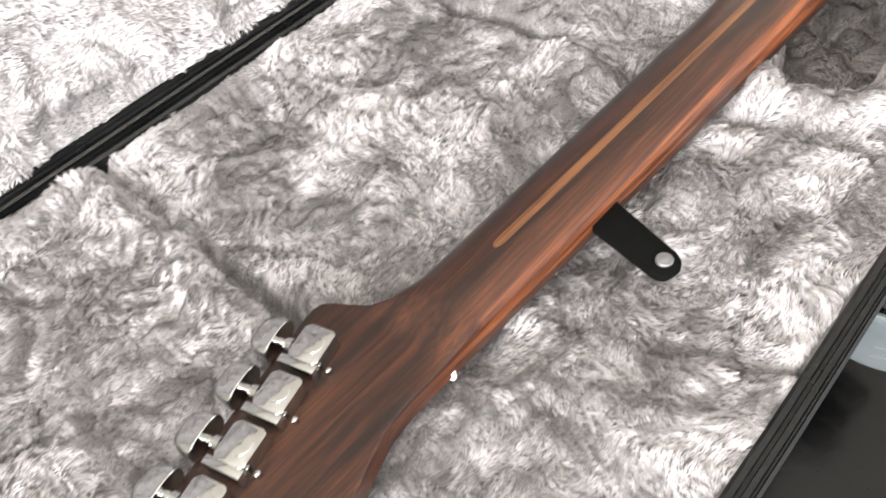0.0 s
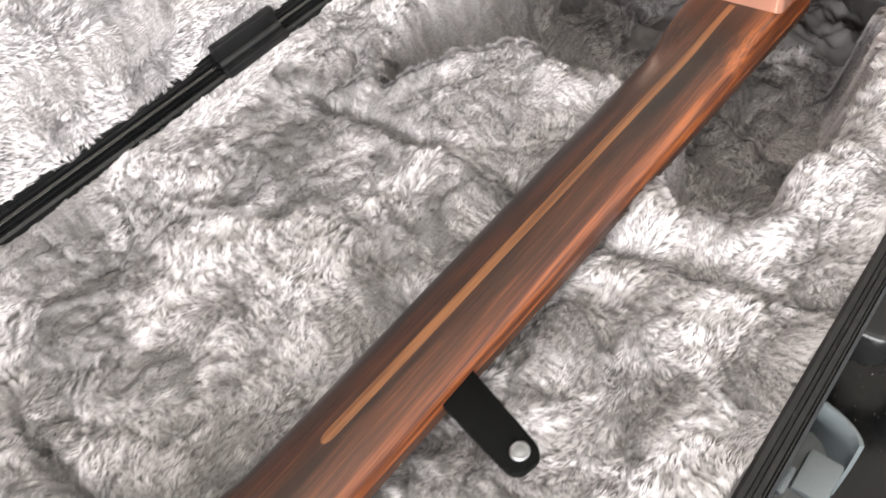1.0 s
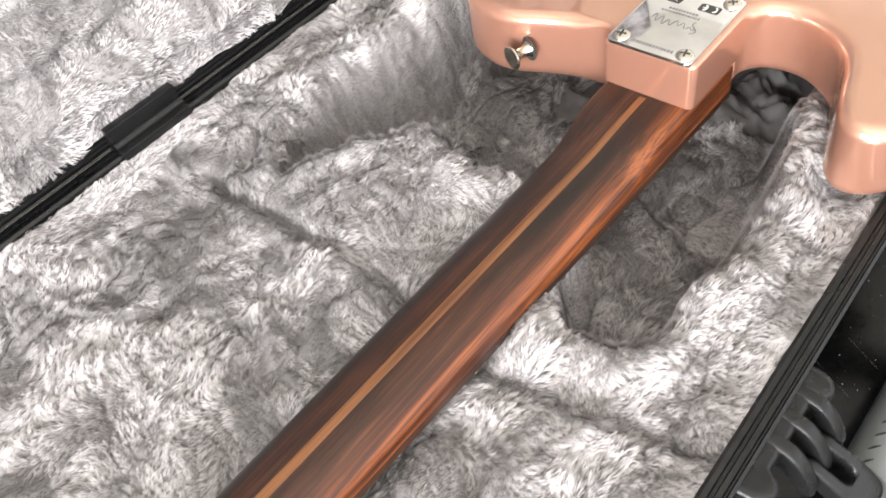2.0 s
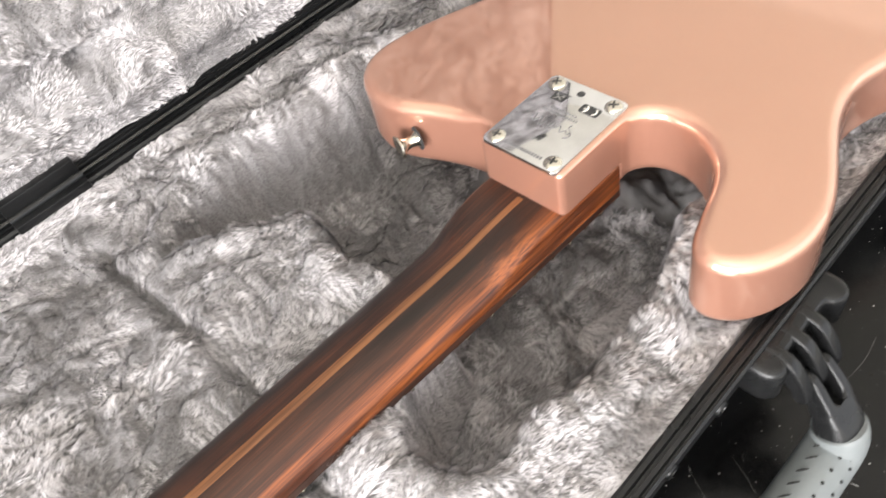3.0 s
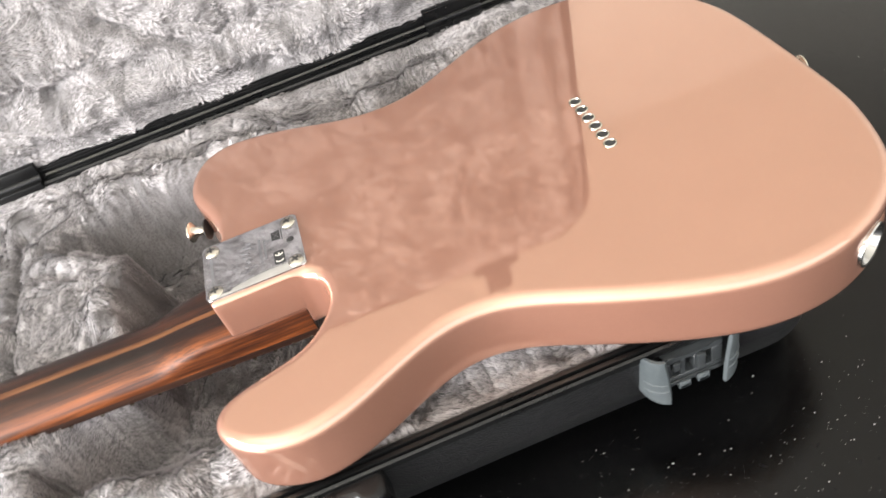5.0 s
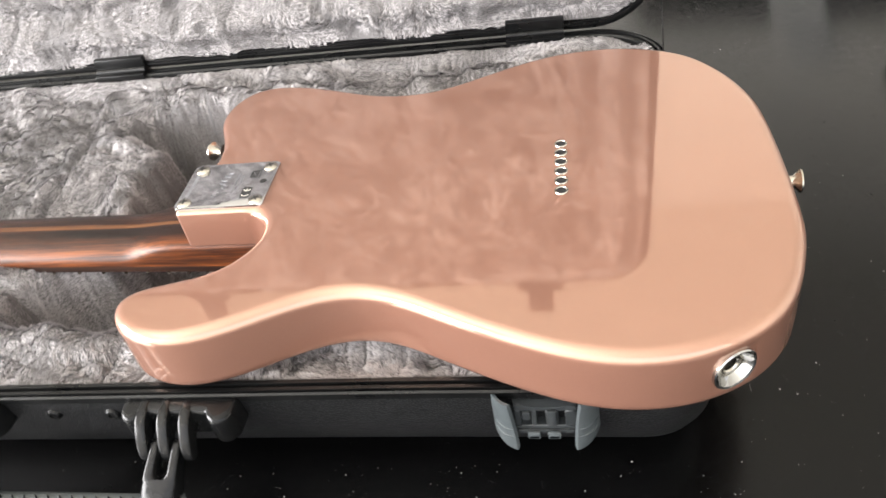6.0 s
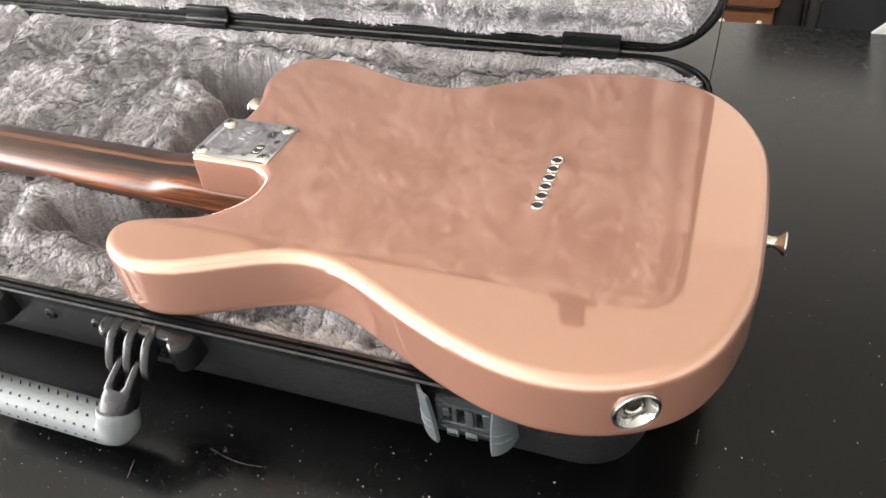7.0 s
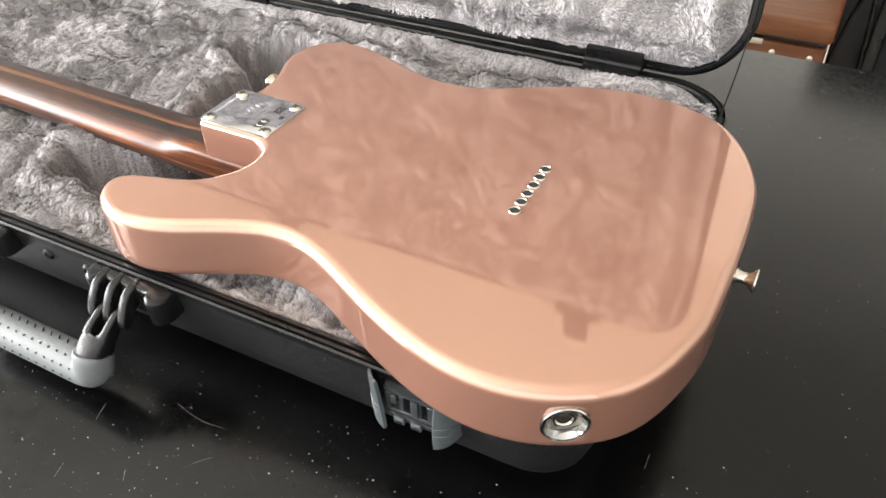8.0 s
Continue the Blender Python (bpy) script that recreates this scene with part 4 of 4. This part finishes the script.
bm = bmesh.new()
low = [(HEEL_X, -0.0279), (HEEL_X, 0.0279), (NUT_X, 0.0211), (NUT_X, -0.0211)]
plate(bm, low[::-1], FRONT_Z, FRONT_Z + 0.0051, 0.0)
for v in bm.verts:
    v.co.z += tilted(v.co.x)
part("fingerboard", bm, BOARD_WOOD, neck)
for k in range(1, 22):
    fx = NUT_X + 0.648 * (1 - 2 ** (-k / 12))
    if fx > HEEL_X - 0.003:
        break
    w = float(half_width(np.float64(fx))) + 0.0003
    bm = bmesh.new()
    fz = FRONT_Z + tilted(fx)
    box(bm, fx - 0.0012, -w, fz - 0.0012, fx + 0.0012, w, fz + 0.0006, 0.0004)
    part("fret", bm, NICKEL, neck)
bm = bmesh.new()
nz = FRONT_Z + tilted(NUT_X)
box(bm, NUT_X - 0.0030, -0.0214, nz - 0.003, NUT_X, 0.0212, nz + 0.0032, 0.0008)
part("nut", bm, BONE, neck, "off-white bone nut")

# stripe let into the middle of the neck's back
bm = bmesh.new()
sx = list(np.linspace(-0.2585, -0.597, 70)) + [-0.6000, -0.6018, -0.6028]
rows = []
for k, x in enumerate(sx):
    w = 0.0029 * (1.0 if x > -0.599 else {-0.6: 0.93, -0.6018: 0.7, -0.6028: 0.3}.get(round(x, 4), 1.0))
    rows.append([bm.verts.new((x, w * q, neck_back(float(x), 0.0) + tilted(float(x)) + 0.00018 - 0.00032 * q * q)) for q in (-1, -0.5, 0, 0.5, 1)])
for a, b in zip(rows, rows[1:]):
    for k in range(4):
        bm.faces.new((a[k], b[k], b[k + 1], a[k + 1]))
part("inlaid_stripe", bm, STRIPE_WOOD, neck, "lighter brown inlaid stripe")


def tuner(x, y, turn):
    """Sealed chrome machine head: housing, shaft, button, fixing pin."""
    t = new("tuner")
    t.parent, t.matrix_basis = guitar, pose(x, y, HEAD_BACK + tilted(x), 0, 0, turn)
    bm = bmesh.new()
    plate(bm, rounded(-0.0075, -0.0078, 0.0104, 0.0078, 0.0022, 5), 0.0, 0.0085, 0.0009)
    lathe(bm, [(0.0056, 0.0084), (0.0054, 0.0088), (0.0046, 0.0090), (0.0, 0.0088)], Matrix.Translation((0.0018, 0, 0)), 24)
    housing = part("housing", bm, CHROME, t)
    bm = bmesh.new()
    box(bm, -0.0112, -0.0085, 0.0, -0.0068, 0.0105, 0.0082, 0.0008)
    part("flange", bm, CHROME, housing)
    bm = bmesh.new()
    rod(bm, (-0.001, 0.007, 0.0048), (-0.001, 0.0185, 0.0048), 0.0019)
    rod(bm, (-0.001, 0.0092, 0.0048), (-0.001, 0.0125, 0.0048), 0.0032)
    part("shaft", bm, CHROME, t)
    bm = bmesh.new()
    shape = []
    for py, sc in ((0.0164, 0.94), (0.0168, 1.0), (0.0176, 1.0), (0.0205, 0.97), (0.0245, 0.88), (0.0275, 0.70), (0.0288, 0.42)):
        shape.append([(-0.001 + 0.0105 * sc * math.copysign(abs(math.cos(a)) ** 0.7, math.cos(a)), py, 0.0048 + 0.0062 * sc * math.copysign(abs(math.sin(a)) ** 0.8, math.sin(a))) for a in (2 * math.pi * k / 24 for k in range(24))])
    loft(bm, shape)
    part("button", bm, CHROME, t)
    bm = bmesh.new()
    lathe(bm, [(0.0, 0.0), (0.0013, 0.0), (0.0013, 0.0030), (0.0009, 0.0034), (0.0, 0.0035)], Matrix.Translation((-0.0045, -0.0108, 0.0)), 12)
    part("pin", bm, CHROME, t)
    return t


for k in range(6):
    tuner(-0.6930 - 0.0247 * k, 0.0275 - 0.0066 * k, 15)

# neck plate with four screws, stamping and printed marks
PX, PLATE_Z = -0.2255, -0.0006
neck_plate = new("neck_plate")
neck_plate.parent, neck_plate.matrix_basis = guitar, pose(PX, 0, PLATE_Z)
tagged(neck_plate, "polished steel neck plate with stamped writing")
bm = bmesh.new()
plate(bm, rounded(-0.0315, -0.0252, 0.0315, 0.0252, 0.0032, 6), 0.0, 0.0020, 0.0006)
part("plate", bm, POLISHED, neck_plate)
for sx in (-0.0254, 0.0254):
    for sy in (-0.019, 0.019):
        bm = bmesh.new()
        m = Matrix.Translation((sx, sy, 0.0019))
        lathe(bm, [(0.0, -0.001), (0.0050, -0.001), (0.0050, 0.0002), (0.0046, 0.0008), (0.0032, 0.0015), (0.0015, 0.0018), (0.0, 0.0018)], m, 24)
        screw = part("screw", bm, NICKEL, neck_plate)
        # black bars stand for the shade in the screw's cross recess
        bm = bmesh.new()
        for ang in (20, 110):
            box(bm, -0.0026, -0.0005, 0.0012, 0.0026, 0.0005, 0.0020, 0.0, m=m @ pose(0, 0, 0, 0, 0, ang + 400 * sx))
        part("slot", bm, FLAT_BLACK, screw)
def flat_mark(name, outline, material, lift=0.0):
    bm = bmesh.new()
    plate(bm, outline, 0.0018, 0.00212 + lift)
    return part(name, bm, material, neck_plate, smooth=False)


def stroke(name, points, width, material, lift=0.0):
    """A flat pen stroke along points on the plate."""
    pts = [Vector(p) for p in points]
    bm = bmesh.new()
    sides = []
    for i, p in enumerate(pts):
        way = (pts[min(i + 1, len(pts) - 1)] - pts[max(i - 1, 0)]).normalized()
        across = Vector((-way.y, way.x)) * width / 2
        sides.append([(p.x + across.x, p.y + across.y), (p.x - across.x, p.y - across.y)])
    loft(bm, [[(*a, 0.0018), (*a, 0.00214 + lift), (*b, 0.00214 + lift), (*b, 0.0018)] for a, b in sides])
    return part(name, bm, material, neck_plate, smooth=False)


# bin symbol, printed black with a bright cross
flat_mark("printed_mark", [(0.0135, 0.0068), (0.0190, 0.0060), (0.0190, 0.0150), (0.0135, 0.0142)], FLAT_BLACK)
flat_mark("printed_mark", [(0.0198, 0.0050), (0.0204, 0.0050), (0.0204, 0.0160), (0.0198, 0.0160)], FLAT_BLACK)
for (ax, ay), (bx, by) in (((0.0145, 0.0078), (0.0182, 0.0132)), ((0.0182, 0.0078), (0.0145, 0.0132))):
    stroke("bright_line", [(ax, ay), (bx, by)], 0.0004, POLISHED, 0.00006)
# conformity mark: black rounded field with two bright letters
flat_mark("printed_mark", rounded(0.0128, -0.0165, 0.0196, -0.0045, 0.0014, 4), FLAT_BLACK)
for off, middle in ((-0.0132, False), (-0.0075, True)):
    arc = [(0.0162 + 0.0024 * math.sin(radians(a)), off - 0.0020 * math.cos(radians(a)) + 0.0006) for a in range(-78, 79, 12)]
    stroke("stamped_letter", arc, 0.0008, BONE, 0.00008)
    if middle:
        stroke("stamped_letter", [(0.0162, off - 0.0012), (0.0162, off + 0.0010)], 0.0007, BONE, 0.00010)
# no hole is cut: a black disc gives the shade inside it
bm = bmesh.new()
lathe(bm, [(0.0, 0.0), (0.0024, 0.0), (0.0022, 0.0001), (0.0, 0.0001)], Matrix.Translation((0.0248, 0.0020, 0.00202)), 18)
part("adjustment_hole_shade", bm, FLAT_BLACK, neck_plate)
# maker's flourish as a looping pen stroke, two rows of small bars, and a row of bars for digits
stroke("stamped_flourish", [(-0.0035 + 0.0036 * math.sin(k * 0.62) * (1 - 0.012 * k) + 0.0010 * math.sin(k * 0.21), 0.0135 - 0.00043 * k) for k in range(62)], 0.0006, ETCH)
stroke("stamped_flourish", [(-0.0085 + 0.0105 * t / 8, -0.0115 - 0.0022 * math.sin(t * 0.7)) for t in range(9)], 0.0007, ETCH)
rs = random.Random(4)
for bx, half, y0, y1 in ((0.0052, 0.0008, 0.0125, -0.0105), (0.0082, 0.0008, 0.0095, -0.0075), (-0.0262, 0.0011, 0.0125, -0.0120)):
    y = y0
    while y > y1:
        w = rs.uniform(0.0007, 0.0014)
        flat_mark("stamped_bar", [(bx - half, y - w), (bx + half, y - w), (bx + half, y), (bx - half, y)], ETCH)
        y -= w + 0.0006

# string ferrules
for k in range(6):
    fy = -0.0257 + 0.01028 * k
    bm = bmesh.new()
    lathe(bm, [(0.0043, -0.002), (0.0043, 0.0003), (0.0040, 0.0007), (0.0034, 0.0007), (0.0031, 0.0003), (0.0030, -0.0012)], Matrix.Translation((0, fy, 0.0001)), 24, False)
    ferrule = part("ferrule", bm, NICKEL, guitar, "nickel string ferrule")
    # a black disc on the uncut body stands for the shade in the hole
    bm = bmesh.new()
    lathe(bm, [(0.0, -0.0002), (0.0031, -0.0002), (0.0030, 0.0002), (0.0, 0.0002)], Matrix.Translation((0, fy, 0.0001)), 18)
    part("bore_shade", bm, FLAT_BLACK, ferrule)

# strap buttons


def strap_button(m):
    bm = bmesh.new()
    lathe(bm, [(0.0075, 0.0), (0.0075, 0.0006), (0.0060, 0.0010)], m, 24)
    part("felt_washer", bm, FLAT_BLACK, guitar)
    bm = bmesh.new()
    lathe(bm, [(0.0, 0.0006), (0.0058, 0.0006), (0.0042, 0.0022), (0.0034, 0.0050), (0.0038, 0.0085), (0.0062, 0.0112), (0.0074, 0.0122), (0.0074, 0.0131), (0.0060, 0.0137), (0.0030, 0.0132), (0.0, 0.0130)], m, 28)
    part("strap_button", bm, NICKEL, guitar)


strap_button(Matrix.Translation((0.1328, 0.0, -0.0215)) @ pose(0, 0, 0, 0, 90, 0))
strap_button(Matrix.Translation((-0.2605, 0.0765, -0.0215)) @ pose(0, 0, 0, 0, 90, 180 - 17))

# output jack: a chrome cup set in the rim
m = JACK @ Matrix.Translation((0, 0, 0.0012))
bm = bmesh.new()
lathe(bm, [(0.0, -0.0088), (0.0066, -0.0088), (0.0078, -0.0070), (0.0092, -0.0036), (0.0104, -0.0008), (0.0110, 0.0006), (0.0122, 0.0010), (0.0128, 0.0004), (0.0128, -0.002)], m, 36, False)
jack = part("jack_cup", bm, CHROME, guitar, "chrome cup of the output jack")
bm = bmesh.new()
lathe(bm, [(0.0066, -0.0090), (0.0066, -0.0040), (0.0060, -0.0031), (0.0047, -0.0031), (0.0040, -0.0039), (0.0038, -0.0086)], m, 24, False)
part("jack_socket", bm, NICKEL, jack)
# a black floor stands for the shade deep in the socket
bm = bmesh.new()
lathe(bm, [(0.0, -0.0090), (0.0039, -0.0090), (0.0039, -0.0084), (0.0, -0.0084)], m, 18)
part("jack_bore_shade", bm, FLAT_BLACK, jack)

# ---- beyond the table ----
crate = tagged(holder("wooden_chest", pose(0.03, 0.86, FLOOR_Z)), "orange-brown varnished wooden chest standing behind the table", "chest")
bm = bmesh.new()
box(bm, -0.36, -0.147, 0.0, 0.1125, 0.205, 0.655, 0.004)
part("chest_body", bm, CRATE_WOOD, crate)
# black insert put in for the shade of the gap under the lid
bm = bmesh.new()
box(bm, -0.36, -0.142, 0.655, 0.110, 0.200, 0.662, 0.001)
part("seam", bm, RIM, crate)
bm = bmesh.new()
box(bm, -0.37, -0.150, 0.662, 0.118, 0.210, 0.692, 0.007, 3)
part("chest_lid", bm, CRATE_WOOD, crate)
bm = bmesh.new()
box(bm, -0.12, -0.1490, 0.648, 0.030, -0.1460, 0.658, 0.0010)
part("hasp_plate", bm, NICKEL, crate, "worn nickel hasp plate")
for kx in (-0.20, 0.045, 0.095):
    bm = bmesh.new()
    lathe(bm, [(0.0, 0.0), (0.005, 0.0), (0.0042, 0.002), (0.0, 0.003)], Matrix.Translation((kx, -0.1465, 0.640)) @ pose(0, 0, 0, 90, 0, 0), 14)
    part("stud", bm, NICKEL, crate)
cabinet = tagged(holder("cabinet", pose(0.75, 1.1, FLOOR_Z)), "dark grey and blue cloth-covered cabinet behind the table", "cabinet")
bm = bmesh.new()
box(bm, -0.605, -0.19, 0.0, 0.55, 0.2, 0.84, 0.01)
part("cabinet_body", bm, CABINET_GREY, cabinet)
bm = bmesh.new()
box(bm, -0.535, -0.205, 0.02, 0.54, -0.185, 0.83, 0.006)
part("cloth_front", bm, DARK_FABRIC, cabinet)
bm = bmesh.new()
box(bm, -0.553, -0.212, 0.02, -0.535, -0.185, 0.83, 0.003)
part("edge_strip", bm, RIM, cabinet)
for a, b, c in (((0.185, 0.885, FLOOR_Z + 0.004), (0.215, 0.885, -0.2), (0.172, 0.885, 0.02)), ((0.145, 0.885, FLOOR_Z + 0.004), (0.125, 0.885, -0.16), (0.182, 0.885, -0.04))):
    bm = bmesh.new()
    a, b, c = Vector(a), Vector(b), Vector(c)
    tube(bm, [a.lerp(b, t / 14).lerp(b.lerp(c, t / 14), t / 14) for t in range(15)], 0.0035, 8)
    tagged(part("cable", bm, RIM), "black cable hanging before the cabinet", "cable", "cables")
cup = tagged(holder("white_dish", pose(0.385, 0.335, 0.0)), "white glazed dish on the black table", "dish")
bm = bmesh.new()
lathe(bm, [(0.0, 0.0), (0.035, 0.0), (0.050, 0.006), (0.058, 0.020), (0.056, 0.021), (0.047, 0.008), (0.0, 0.004)], Matrix.Identity(4), 40)
part("dish_bowl", bm, CERAMIC, cup)

card = tagged(holder("white_card", pose(0.237, 0.502, 0.0)), "white folded card on the table's far edge", "card")
bm = bmesh.new()
loft(bm, [[(0.0, 0.0, 0.0), (0.062, 0.0, 0.0), (0.115, 0.0, 0.055), (0.052, 0.0, 0.055)], [(0.0, 0.004, 0.0), (0.062, 0.004, 0.0), (0.115, 0.004, 0.055), (0.052, 0.004, 0.055)]])
part("card_face", bm, CERAMIC, card, smooth=False)

# dust and scratches on the table
rs = np.random.RandomState(12)
bm = bmesh.new()


def speck(px, py, s):
    pts = [bm.verts.new((px + s * rs.uniform(0.5, 1.2) * math.cos(a), py + s * rs.uniform(0.5, 1.2) * math.sin(a), 0.00012)) for a in (0.2, 1.4, 2.6, 3.8, 5.1)]
    bm.faces.new(pts)


for k in range(2400):
    px, py = rs.uniform(-0.42, 0.45), rs.uniform(-0.40, 0.48)
    if -0.13 < py < 0.27 and px < 0.10:
        py = rs.uniform(-0.32, -0.13)
    speck(px, py, 0.00014 + 0.00040 * rs.rand() ** 5)
for k in range(700):
    speck(rs.uniform(-0.30, 0.25), rs.uniform(-0.36, -0.16), 0.00015 + 0.00036 * rs.rand() ** 4)
for px, py, s in ((-0.198, -0.141, 5), (-0.152, -0.18, 6), (-0.101, -0.188, 8), (-0.086, -0.164, 6), (-0.037, -0.162, 9), (-0.02, -0.163, 7), (0.162, 0.354, 13), (0.188, 0.362, 8), (0.134, -0.076, 9), (0.144, -0.08, 9), (0.161, -0.055, 9), (0.226, 0.027, 8), (0.207, 0.13, 5), (-0.204, -0.238, 9), (-0.232, -0.221, 7), (0.036, -0.13, 8)):
    speck(px, py, s * 0.00008)
for ax, ay, bx, by, bow, wide in ((-0.2386, -0.2071, -0.2424, -0.1944, 0.0, 3.0), (-0.195, -0.171, -0.1493, -0.1732, -0.003, 1.2), (-0.1552, -0.2096, -0.1422, -0.1947, 0.001, 1.0), (-0.2289, -0.2537, -0.2315, -0.2431, 0.0, 2.4), (-0.1851, -0.2346, -0.1894, -0.2282, 0.0, 2.0), (0.1161, -0.0779, 0.1163, -0.0662, 0.0, 2.2), (-0.30, -0.165, -0.285, -0.135, 0.001, 0.8), (-0.275, -0.17, -0.265, -0.15, 0.0, 0.7)):
    a, b = Vector((ax, ay, 0.00008)), Vector((bx, by, 0.00008))
    across = Vector((-(b - a).y, (b - a).x, 0)).normalized()
    pts = [a.lerp(b, t / 9) + across * (bow * math.sin(math.pi * t / 9) + rs.uniform(-0.00012, 0.00012)) for t in range(10)]
    tube(bm, pts, [0.000035 * wide * rs.uniform(0.4, 1.1) for t in range(10)], 4)
tagged(part("dust", bm, SPECK), "pale dust specks, lint and scratches on the table", "dust", kind="stuff")
